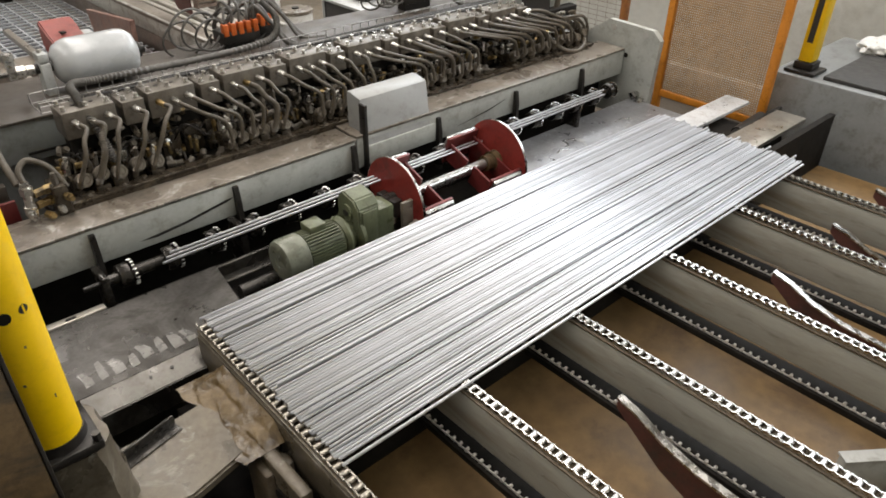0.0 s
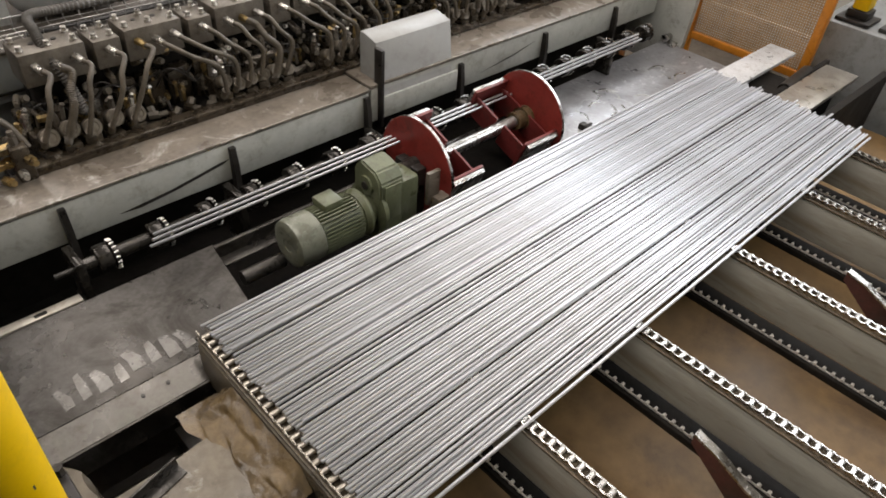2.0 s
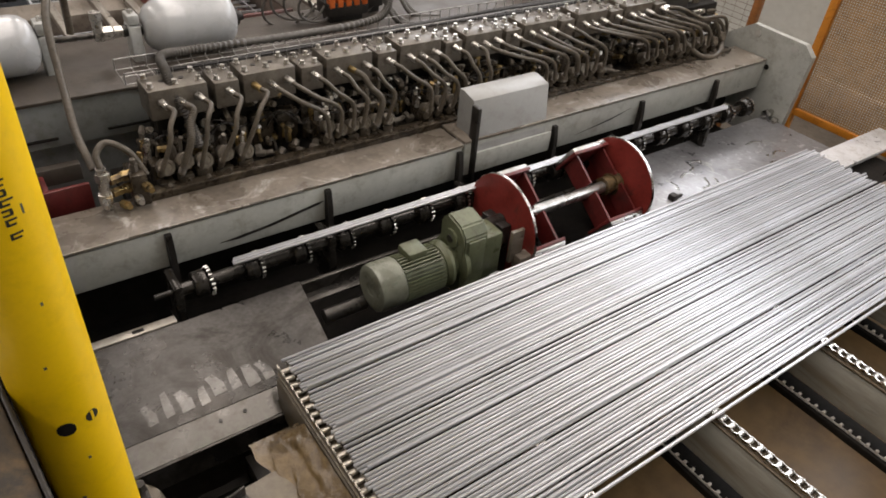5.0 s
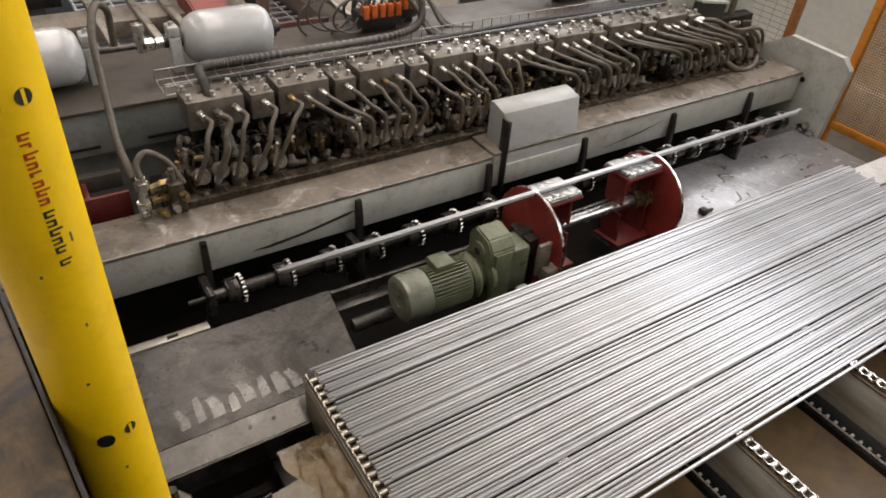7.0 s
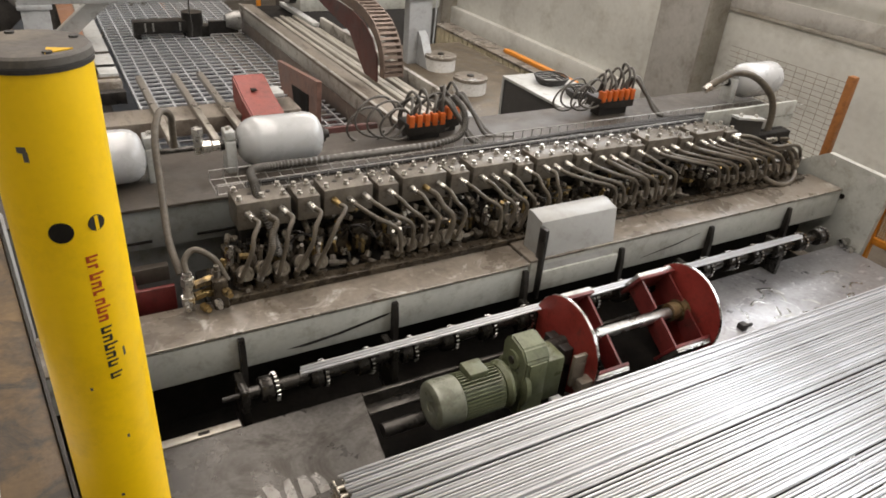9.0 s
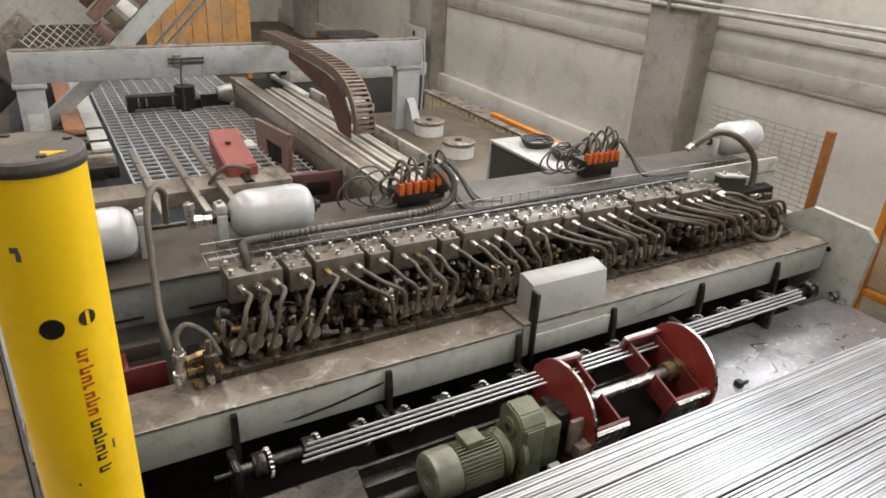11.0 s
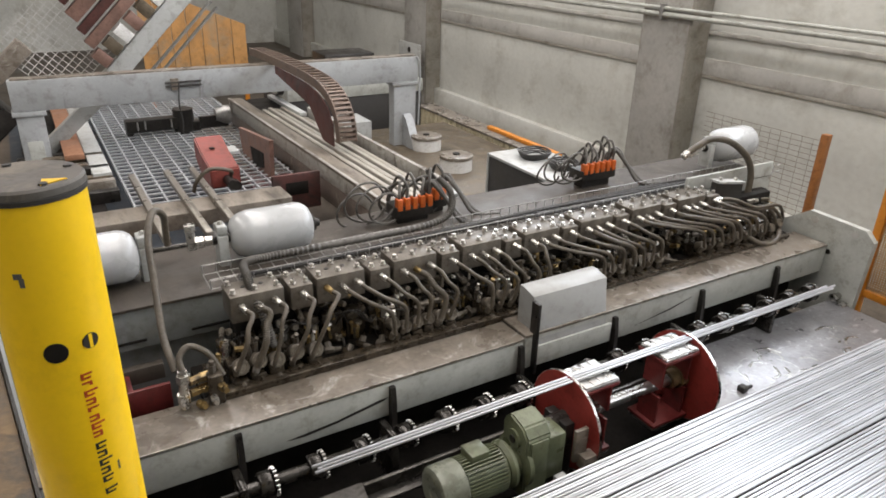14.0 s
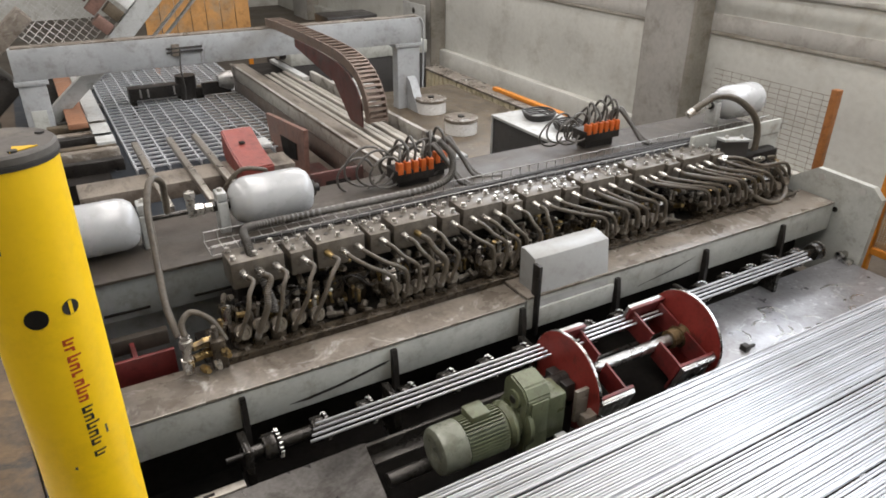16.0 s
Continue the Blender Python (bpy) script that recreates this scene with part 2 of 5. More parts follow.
M_SHAFT = mat("black_greased_shaft", (0.032, 0.029, 0.025), 0.22, 0.5, 0.3, 14, 60, 0.1)
M_CABLE = mat("dusty_grey_cable", (0.105, 0.098, 0.088), 0.5, 0, 0.25, 25, 150, 0.1)
M_CHIPSIDE = mat("chipped_pale_rail_paint", (0.36, 0.345, 0.31), 0.5, 0, 0.2, 5, 60, 0.15, (0.08, 0.065, 0.05), 0.515, grime=0.45, distort=0.6)
M_PADRED = mat("grimy_dark_red_paint", (0.155, 0.026, 0.024), 0.4, 0, 0.25, 12, 80, 0.1, (0.07, 0.025, 0.022), 0.54)
M_GREASE = mat("brown_caked_grease", (0.15, 0.105, 0.052), 0.3, 0, 0.45, 10, 60, 0.6, (0.05, 0.036, 0.022), 0.50)
M_MOTORCAP = mat("rubbed_grey_green_cover", (0.19, 0.20, 0.155), 0.33, 0.1, 0.15, 12, 90, 0.06, (0.09, 0.09, 0.06), 0.60)
M_DULLOR = mat("rusty_mesh_wire", (0.17, 0.125, 0.08), 0.6, 0.1, 0.2, 8, 60, 0.05)

# ---- mesh helpers ----


def bx(bm, x0, x1, y0, y1, z0, z1, bev=0.0, m=None):
    r = bmesh.ops.create_cube(bm, size=1.0)
    vs = r["verts"]
    bmesh.ops.scale(bm, vec=(x1 - x0, y1 - y0, z1 - z0), verts=vs)
    bmesh.ops.translate(bm, vec=((x0 + x1) / 2, (y0 + y1) / 2, (z0 + z1) / 2), verts=vs)
    if m is not None:
        bmesh.ops.transform(bm, matrix=m, verts=vs)
    if bev:
        es = list({e for v in vs for e in v.link_edges})
        bmesh.ops.bevel(bm, geom=es, offset=bev, segments=2, affect="EDGES", profile=0.5)
    return bm


def cyl(bm, p0, p1, r0, r1=None, seg=20, caps=True):
    p0, p1 = Vector(p0), Vector(p1)
    r1 = r0 if r1 is None else r1
    d = p1 - p0
    q = d.to_track_quat("Z", "Y").to_matrix().to_4x4()
    r = bmesh.ops.create_cone(bm, cap_ends=caps, segments=seg, radius1=r0, radius2=r1, depth=d.length)
    bmesh.ops.transform(bm, matrix=Matrix.Translation((p0 + p1) / 2) @ q, verts=r["verts"])
    return bm


def smooth_path(pts, n=6):
    P = [Vector(p) for p in pts]
    P = [2 * P[0] - P[1]] + P + [2 * P[-1] - P[-2]]
    out = []
    for i in range(1, len(P) - 2):
        for k in range(n):
            t = k / n
            a, b, c, d = P[i - 1], P[i], P[i + 1], P[i + 2]
            out.append(0.5 * ((2 * b) + (c - a) * t + (2 * a - 5 * b + 4 * c - d) * t * t + (3 * b - a - 3 * c + d) * t * t * t))
    out.append(P[-2])
    return out


def tube(bm, pts, r, seg=8, n=6, ridge=0.0):
    """A round hose swept along a smooth path; ridge makes it corrugated."""
    C = smooth_path(pts, n)
    rings = []
    up = Vector((0.13, 0.21, 0.97)).normalized()
    for i, c in enumerate(C):
        d = (C[min(i + 1, len(C) - 1)] - C[max(i - 1, 0)]).normalized()
        s = d.cross(up)
        if s.length < 1e-3:
            s = d.cross(Vector((1, 0, 0)))
        s.normalize()
        u = s.cross(d)
        up = u
        rr = r * (1 + (ridge if i % 2 else -ridge))
        rings.append([bm.verts.new(c + rr * (math.cos(a) * s + math.sin(a) * u)) for a in [2 * math.pi * k / seg for k in range(seg)]])
    for a, b in zip(rings, rings[1:]):
        for k in range(seg):
            f = bm.faces.new((a[k], a[(k + 1) % seg], b[(k + 1) % seg], b[k]))
            f.smooth = True
    bm.faces.new(list(reversed(rings[0])))
    bm.faces.new(rings[-1])
    return bm


def lathe(bm, prof, p0, axis, seg=28):
    """Turns a profile of (distance along axis, radius) about an axis."""
    p0, ax = Vector(p0), Vector(axis).normalized()
    s = ax.orthogonal().normalized()
    u = ax.cross(s)
    rings = []
    for d, r in prof:
        rings.append([bm.verts.new(p0 + ax * d + r * (math.cos(2 * math.pi * k / seg) * s + math.sin(2 * math.pi * k / seg) * u)) for k in range(seg)])
    for a, b in zip(rings, rings[1:]):
        for k in range(seg):
            bm.faces.new((a[k], a[(k + 1) % seg], b[(k + 1) % seg], b[k])).smooth = True
    bm.faces.new(list(reversed(rings[0])))
    bm.faces.new(rings[-1])
    bmesh.ops.recalc_face_normals(bm, faces=bm.faces)
    return bm


def prism(bm, outline, axis, a, b):
    """A flat outline (two coordinates) pushed along an axis from a to b."""
    def at(p, q):
        return {"x": (q, p[0], p[1]), "y": (p[0], q, p[1]), "z": (p[0], p[1], q)}[axis]
    lo = [bm.verts.new(at(p, a)) for p in outline]
    hi = [bm.verts.new(at(p, b)) for p in outline]
    n = len(outline)
    bm.faces.new(lo)
    bm.faces.new(list(reversed(hi)))
    for i in range(n):
        bm.faces.new((lo[i], hi[i], hi[(i + 1) % n], lo[(i + 1) % n]))
    bmesh.ops.recalc_face_normals(bm, faces=bm.faces)
    return bm


def mesh_of(name, bm, material, smooth=None):
    me = bpy.data.meshes.new(name)
    bm.to_mesh(me)
    bm.free()
    me.materials.append(material)
    if smooth:
        me.shade_smooth()
        me.set_sharp_from_angle(angle=radians(smooth))
    return me


def part(name, bm, material, parent, label="", smooth=35):
    """One mesh object under a thing or a part."""
    ob = new(name, mesh_of(name, bm, material, smooth))
    ob.parent = parent
    if label:
        tagged(ob, label)
    return ob


def thing(name, at, label, category, group="", kind=""):
    ob = new(name)
    ob.empty_display_size = 0.05
    ob.location = at
    return tagged(ob, label, category, group, kind)


def solid(name, bm, material, label="", category="", group="", kind="", smooth=35):
    return tagged(new(name, mesh_of(name, bm, material, smooth)), label, category, group, kind)


def B():
    return bmesh.new()
# ---- the hall ----
fl = B(); bx(fl, -30, 30, -30, 30, -0.2, 0.0)
solid("floor", fl, M_FLOOR, kind="structure")

w = B(); bx(w, 5.0, 5.25, -7, 15, 0, 3.1); bx(w, 5.0, 5.25, -7, 15, 4.6, 6.5); bx(w, 5.0, 5.25, -7, -5, 3.1, 4.6); bx(w, 5.0, 5.25, 7, 15, 3.1, 4.6)
wall_east = solid("wall_east", w, M_WALL, kind="structure")
for z0, z1, mt in ((1.24, 1.275, M_PILLAR), (1.275, 1.42, M_WALLSTRIPE), (1.62, 1.66, M_WALLSTRIPE), (2.4, 2.6, M_WALLSTRIPE)):
    b = B(); bx(b, 4.985, 4.998, -7, 15, z0, z1, 0.004)
    part("band", b, mt, wall_east, "grimy horizontal band along the panel joint")
b = B(); bx(b, 4.90, 4.998, -7, 15, 0.0, 0.30, 0.015)
part("plinth", b, M_WALL, wall_east)
for n, (x0, x1, y0, y1) in {"wall_north": (-8, 5.25, 15, 15.25), "wall_south": (-8, 5.25, -7.25, -7), "wall_west": (-8.25, -8, -7.25, 15.25)}.items():
    w = B(); bx(w, x0, x1, y0, y1, 0, 6.5)
    solid(n, w, M_WALL, kind="structure")
# Unseen ceiling, added with slots for the assumed rooflights
c = B()
edges = [-8.3, -3.65, -2.75, 0.35, 1.25, 3.25, 4.15, 5.3]
for a, e in zip(edges[0::2], edges[1::2]):
    bx(c, a, e, -7.3, 15.3, 6.5, 6.7)
for a, e in ((-3.65, -2.75), (0.35, 1.25), (3.25, 4.15)):
    bx(c, a, e, -7.3, -3.5, 6.5, 6.7)
    bx(c, a, e, 8.5, 15.3, 6.5, 6.7)
solid("ceiling", c, M_CEIL, kind="structure")


def pillar(y, wid):
    t = thing("concrete_pillar", (4.8, y, 0), "grey concrete hall pillar standing against the wall", "pillar", "wall pillars", "structure")
    b = B(); bx(b, -0.05, 0.198, -wid / 2, wid / 2, 0, 6.5, 0.02)
    part("shaft", b, M_PILLAR, t)
    # Thin paler plate: the brighter light on the pillar's front is in its colour
    b = B(); bx(b, -0.054, -0.0505, -wid / 2 + 0.03, wid / 2 - 0.02, 0, 6.5, 0.001)
    part("painted_face", b, M_WALLSTRIPE, t, "pale front face with its stronger light put into the colour")
    return t


pillar(2.92, 0.60); pillar(7.7, 0.7); pillar(13.0, 0.9)

t = thing("wall_pipe", (4.72, 4, 1.77), "grey steel pipe run along the hall wall", "pipe")
for dz, r in ((0, 0.022), (0.055, 0.016)):
    b = B(); cyl(b, (0, -9, dz), (0, 8, dz), r, seg=16)
    part("pipe", b, M_GREY, t)
for y in (-3.6, -1.05, 3.7):
    b = B(); bx(b, -0.03, 0.24, y - 0.02, y + 0.02, -0.05, 0.09, 0.004)
    part("clamp", b, M_GALV, t)

# ---- the press beam ----
BX0, BX1 = -0.62, 2.86
beam = thing("press_beam", (0, 0, 0.88), "long grey painted steel beam with grimy worn top", "machine beam")


def beam_face(x0, x1, z0, z1):
    b = B(); bx(b, x0, x1, -0.02, 0.0, z0, z1, 0.003)
    return b


b = B(); bx(b, BX0, 1.035, -0.02, 0.02, 0.005, 0.132, 0.004); part("front_plate", b, M_GREY, beam)
b = B(); bx(b, 1.045, BX1, -0.02, 0.02, 0.012, 0.142, 0.004); part("front_plate", b, M_GREY, beam)
b = B(); bx(b, BX0, 1.04, -0.022, 0.165, 0.133, 0.145, 0.004); part("top_plate", b, M_GREYTOP, beam, "grimy brown top plate with pale scuffs and painted sheen")
b = B(); bx(b, 1.042, BX1, -0.022, 0.165, 0.143, 0.155, 0.004); part("top_plate", b, M_GREYTOP, beam, "grimy brown top plate with pale scuffs and painted sheen")
# Near-black webs: the shade inside the hollow beam is in their colour
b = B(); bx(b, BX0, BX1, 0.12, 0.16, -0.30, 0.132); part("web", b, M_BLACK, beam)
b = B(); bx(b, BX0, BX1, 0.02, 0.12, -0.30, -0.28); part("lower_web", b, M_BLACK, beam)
for x in (0, 0.5, 1.02, 1.476, 1.976, 2.480):
    b = B()
    prism(b, [(-0.021, 0.122), (-0.036, 0.122), (-0.046, 0.06), (-0.05, -0.12), (-0.021, -0.12)], "x", x - 0.009, x + 0.009)
    part("guide_bracket", b, M_DARK, beam, "dark flat guide bracket")
for x0, x1 in ((-0.45, -0.1), (-0.07, 0.42), (0.47, 0.72), (0.75, 1.03), (1.3, 1.62), (1.66, 2.2), (2.24, 2.45), (2.5, 2.8)):
    z = 0.144 if x0 < 1.0 else 0.154
    b = B(); bx(b, x0, x1, -0.0245, -0.0205, z - 0.006, z + 0.0012, 0.0008); part("worn_edge", b, M_STRIP, beam, "bright worn paint edge")
b = B(); prism(b, [(0.14, 0.035), (0.30, 0.050), (0.46, 0.078), (0.49, 0.080), (0.47, 0.070), (0.31, 0.042), (0.20, 0.030)], "y", -0.0212, -0.0202); part("scratch", b, M_DARK, beam, "dark scraped streak")
b = B(); prism(b, [(1.60, 0.045), (1.80, 0.075), (1.92, 0.098), (1.80, 0.068)], "y", -0.0212, -0.0202); part("scratch", b, M_DARK, beam, "dark scraped streak")
# end plate
t = thing("end_plate", (2.87, -0.05, 0.55), "grey painted steel end plate with lifting holes", "machine plate")
b = B()
prism(b, [(-0.15, 0.1), (-0.17, 0.56), (-0.12, 0.605), (0.16, 0.615), (0.33, 0.50), (0.33, 0.1)], "x", 0, 0.035)
part("plate", b, M_GREY, t)
for y, z, r in ((-0.078, 0.572, 0.017), (0.126, 0.577, 0.017), (0.025, 0.445, 0.013)):
    b = B(); cyl(b, (-0.003, y, z), (0.001, y, z), r, seg=20)
    part("hole", b, M_WALLSTRIPE if r > 0.015 else M_BLACK, t)
for y, z in ((-0.12, 0.22), (-0.08, 0.25)):
    b = B(); cyl(b, (-0.05, y, z), (0.0, y, z), 0.02, seg=16)
    part("spigot", b, M_CHAIN, t)

# cover box on the beam
t = thing("cover_box", (1.084, 0.0, 1.0), "light grey sheet metal cover box on the beam", "cover")
b = B()
prism(b, [(-0.026, -0.035), (0.09, -0.035), (0.09, 0.184), (0.068, 0.186), (0.003, 0.172)], "x", 0.0, 0.348)
bmesh.ops.bevel(b, geom=list(b.edges), offset=0.0015, segments=1, affect="EDGES")
part("hood", b, M_COVER, t)
b = B(); bx(b, 0.0, 0.375, -0.032, -0.02, -0.10, -0.018, 0.003)
part("apron", b, M_GREY, t)
b = B(); bx(b, -0.01, 0.004, -0.04, 0.0, -0.13, 0.16, 0.002)
part("seal_strip", b, M_DARK, t)

# ---- roller track in front of the beam ----
track = thing("roller_track", (0, -0.145, 0.895), "oily black steel roller shaft with chain sprockets", "conveyor")
b = B(); cyl(b, (-0.02, 0, 0), (2.62, 0, 0), 0.019, seg=20); part("shaft", b, M_SHAFT, track)
b = B(); cyl(b, (-0.09, 0.0, 0), (-0.02, 0, 0), 0.008, seg=12); part("stub_shaft", b, M_DARK, track)
cols = [0.01 + 0.149 * i for i in range(18)]
for i, x in enumerate(cols):
    b = B()
    lathe(b, [(0, 0.02), (0, 0.036), (0.005, 0.039), (0.034, 0.039), (0.038, 0.036), (0.038, 0.02)], (x + 0.006, 0, 0), (1, 0, 0), 22)
    part("collar", b, M_SHAFT, track)
    b = B()
    for k in range(18):
        a = 2 * math.pi * k / 18
        y, z = 0.041 * math.cos(a), 0.041 * math.sin(a)
        cyl(b, (x + 0.047, y, z), (x + 0.057, y, z), 0.0032, seg=8)
    ring = part("chain_ring", b, M_CHAIN, track, "ring of bright chain rollers")
    b = B(); cyl(b, (x + 0.048, 0, 0), (x + 0.056, 0, 0), 0.040, seg=22)
    part("sprocket", b, M_SHAFT, ring)
for x in (-0.03, 0.44, 0.98, 1.75, 2.3):
    b = B(); bx(b, x - 0.012, x + 0.012, -0.03, 0.07, -0.16, 0.03, 0.005)
    part("bearing_block", b, M_SHAFT, track)

# Trough floor coloured near-black for the shade in the pit
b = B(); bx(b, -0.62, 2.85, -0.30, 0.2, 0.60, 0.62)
solid("pit_floor", b, M_BLACK, "near-black trough floor, coloured as shade under the roller track", "trough floor", kind="structure")

# ---- plates beside the track ----
t = thing("guide_plate", (0, -0.235, 0.86), "worn dark steel plate with greasy finger-like smears", "steel plate")
b = B(); prism(b, [(-0.33, -0.335), (-0.33, 0.0), (0.295, 0.0), (0.245, -0.335)], "z", -0.008, 0.0); part("plate", b, M_STEEL, t)
b = B(); prism(b, [(-0.337, -0.001), (-0.337, -0.007), (-0.397, -0.036), (-0.397, -0.030)], "x", -0.33, 0.13); part("bent_strip", b, M_BEND, t, "rubbed bend of the plate")
b = B(); prism(b, [(-0.398, -0.031), (-0.398, -0.105), (-0.404, -0.105), (-0.404, -0.031)], "x", -0.33, 0.13); part("front_lip", b, M_STEEL, t)
b = B(); bx(b, -0.30, 0.12, -0.43, -0.405, -0.20, -0.19); bx(b, -0.05, 0.0, -0.60, -0.405, -0.20, -0.12, 0.004); part("inner_rib", b, M_DARK, t)
for x in (-0.08, -0.02):
    b = B(); cyl(b, (x, -0.36, -0.016), (x, -0.362, -0.010), 0.005, seg=10); part("rivet", b, M_DARK, t)
rnd = random.Random(4)
for i in range(8):
    x = -0.215 + 0.041 * i
    wd, y0, y1 = rnd.uniform(0.010, 0.017), -0.31 + rnd.uniform(0, 0.02), -0.225 + rnd.uniform(-0.03, 0.012)
    sk = rnd.uniform(-0.012, 0.006)
    b = B(); prism(b, [(x - wd, y0), (x + wd, y0 + 0.004), (x + wd * 1.1, (y0 + y1) / 2), (x + sk + wd * 0.6, y1), (x + sk - wd * 0.7, y1 - 0.006), (x - wd * 0.9, (y0 + y1) / 2)], "z", 0.0002, 0.001)
    part("smear", b, M_SMEAR, t, "rubbed bright finger-shaped patch")
b = B(); bx(b, -0.33, -0.06, 0.003, 0.032, -0.018, 0.005, 0.003); part("edge_bar", b, M_STRIP, t, "rubbed flat bar along the plate edge")
b = B(); bx(b, -0.175, -0.145, 0.010, 0.022, 0.0045, 0.0056); part("bar_slot", b, M_BLACK, t)
b = B(); bx(b, 0.296, 1.70, -0.018, -0.004, -0.06, 0.0, 0.002); part("edge_angle", b, M_STEEL, t)
b = B(); bx(b, 0.30, 0.93, -0.06, -0.019, -0.045, -0.038, 0.002); part("inner_flange", b, M_STEEL, t)

t = thing("transfer_plate", (0, -0.26, 0.775), "shiny worn steel plate beside the roller track", "steel plate")
b = B(); bx(b, 1.62, 2.86, -0.34, 0.155, -0.01, 0.0, 0.002); part("plate", b, M_TPLATE, t)
for i in range(24):
    x, y = 1.85 + rnd.random() * 0.85, -0.25 + rnd.random() * 0.22
    a = rnd.random() * 3.1
    b = B(); r = rnd.uniform(0.02, 0.06)
    tube(b, [(x, y, 0.0), (x + r * math.cos(a), y + r * math.sin(a), 0.0002), (x + 2 * r * math.cos(a + 0.5), y + 2 * r * math.sin(a + 0.5), 0.0)], 0.0065, 5, 4)
    bmesh.ops.scale(b, vec=(1, 1, 0.12), verts=b.verts)
    part("grease_streak", b, M_SHINY, t, "bright rubbed grease streak")
b = B(); bx(b, 1.80, 1.83, -0.16, -0.13, 0, 0.025, 0.003); bx(b, 1.83, 1.87, -0.15, -0.14, 0, 0.012, 0.002)
part("latch", b, M_DARK, t)

# ---- rod table ----
CH_X = (0.085, 0.472, 0.897, 1.37, 1.827, 2.219)
CH_Z = 0.943


def chain_link_mesh(pitch, material):
    b = B()
    for s in (-1, 1):
        prism(b, [(-0.45 * pitch, -0.008), (0.45 * pitch, -0.008), (0.56 * pitch, 0), (0.45 * pitch, 0.008), (0.1 * pitch, 0.005), (-0.1 * pitch, 0.005), (-0.45 * pitch, 0.008), (-0.56 * pitch, 0)], "x", s * 0.0115 - 0.0018, s * 0.0115 + 0.0018)
    cyl(b, (-0.010, -0.45 * pitch, 0), (0.010, -0.45 * pitch, 0), 0.0068, seg=10)
    return mesh_of("roller", b, material, 35)


PITCH = 0.0254
LINK = chain_link_mesh(PITCH, M_CHAIN)
LINK_DARK = chain_link_mesh(PITCH, M_CHAINDK)


def chain_beam(x, first):
    t = thing("chain_conveyor", (x, -0.62, 0), "grey chain conveyor beam with a bright roller chain", "conveyor", "chain conveyors under the rods")
    y0, y1 = -2.6, 0.02
    if not first:
        b = B(); bx(b, -0.018, 0.035, y0, -0.46, 0.795, 0.928, 0.013); part("beam", b, M_CONV, t)
        b = B(); bx(b, -0.014, 0.03, -0.46, y1, 0.82, 0.928, 0.006); part("nose", b, M_CONV, t)
        for dy in (-0.50, -0.53):
            b = B(); bx(b, -0.0225, -0.0175, dy - 0.006, dy + 0.006, 0.80, 0.92, 0.001); part("weld_strip", b, M_GREY, t)
    else:
        b = B(); bx(b, -0.024, 0.02, y0, y1, 0.80, 0.925, 0.01); part("beam", b, M_CAST, t, "rust crusted cast beam")
    b = B(); bx(b, -0.019, 0.019, y0, y1, 0.9285, 0.935, 0.002); part("wear_rail", b, M_CAST if first else M_CRUST, t, "brown greasy wear rail")
    n = int((y1 - y0) / PITCH)
    for i in range(n):
        o = new("roller", LINK_DARK if first else LINK)
        o.parent = t
        o.location = (0, y1 - i * PITCH, CH_Z)
    if not first:
        b = B()
        for i in range(int(2.0 / PITCH)):
            cyl(b, (-0.040, -0.4 - i * PITCH, 0.772), (-0.029, -0.4 - i * PITCH, 0.772), 0.0048, seg=8)
        bx(b, -0.036, -0.033, -2.4, -0.4, 0.7635, 0.768)
        part("return_chain", b, M_PIN, t, "returning strand of the roller chain")
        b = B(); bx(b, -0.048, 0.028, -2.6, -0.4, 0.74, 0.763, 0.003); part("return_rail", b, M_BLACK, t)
    return t


for i, x in enumerate(CH_X):
    chain_beam(x, i == 0)

b = B(); bx(b, 0.05, 3.2, -3.3, -1.06, 0.585, 0.60)
solid("drip_tray", b, M_TRAY, "oily brown drip tray under the chain table", "tray", kind="structure")
# Near-black walls: the shade below the rod table is painted into them
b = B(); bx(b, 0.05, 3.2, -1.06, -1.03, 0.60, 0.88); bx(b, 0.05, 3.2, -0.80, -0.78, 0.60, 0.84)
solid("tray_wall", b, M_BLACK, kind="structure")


def lift_arm(x):
    t = thing("lift_arm", (x, -1.5, 0.873), "dark red curved lifting arm with a bright steel edge", "machine arm", "lifting arms")
    top = [(0.0, 0.0), (-0.06, -0.015), (-0.14, -0.05), (-0.24, -0.075), (-0.36, -0.083), (-0.50, -0.08), (-0.75, -0.07)]
    b = B(); prism(b, top + [(-0.75, -0.2), (-0.5, -0.21), (-0.3, -0.20), (-0.15, -0.14), (-0.04, -0.06), (0.0, -0.03)], "x", -0.006, 0.006)
    part("web", b, M_DKRED, t)
    b = B()
    for (a, c), (d, e) in zip(top, top[1:]):
        prism(b, [(a, c), (d, e), (d, e + 0.007), (a, c + 0.007)], "x", -0.011, 0.011)
    part("wear_edge", b, M_CHAIN, t, "bright worn steel edge")


for x in (0.79, 1.647, 2.11, 2.52):
    lift_arm(x)
t = thing("tray_guard", (1.167, -1.945, 0.60), "grey sheet steel guard standing in the drip tray", "guard plate")
t.rotation_euler = (0, 0, radians(-37.7))
b = B(); bx(b, 0.0, 0.22, -0.03, 0.0, 0.0, 0.15, 0.004); part("plate", b, M_GREY, t)
b = B(); bx(b, -0.004, 0.224, -0.034, 0.004, 0.151, 0.159, 0.002); part("top_edge", b, M_GREYLT, t, "pale worn top edge")
t = thing("arm_shaft", (0, -2.2, 0.64), "dark steel cross shaft carrying the lifting arms", "shaft")
b = B(); cyl(b, (0.06, 0, 0.02), (3.1, 0, 0.02), 0.035, seg=20); part("shaft", b, M_DARK, t)


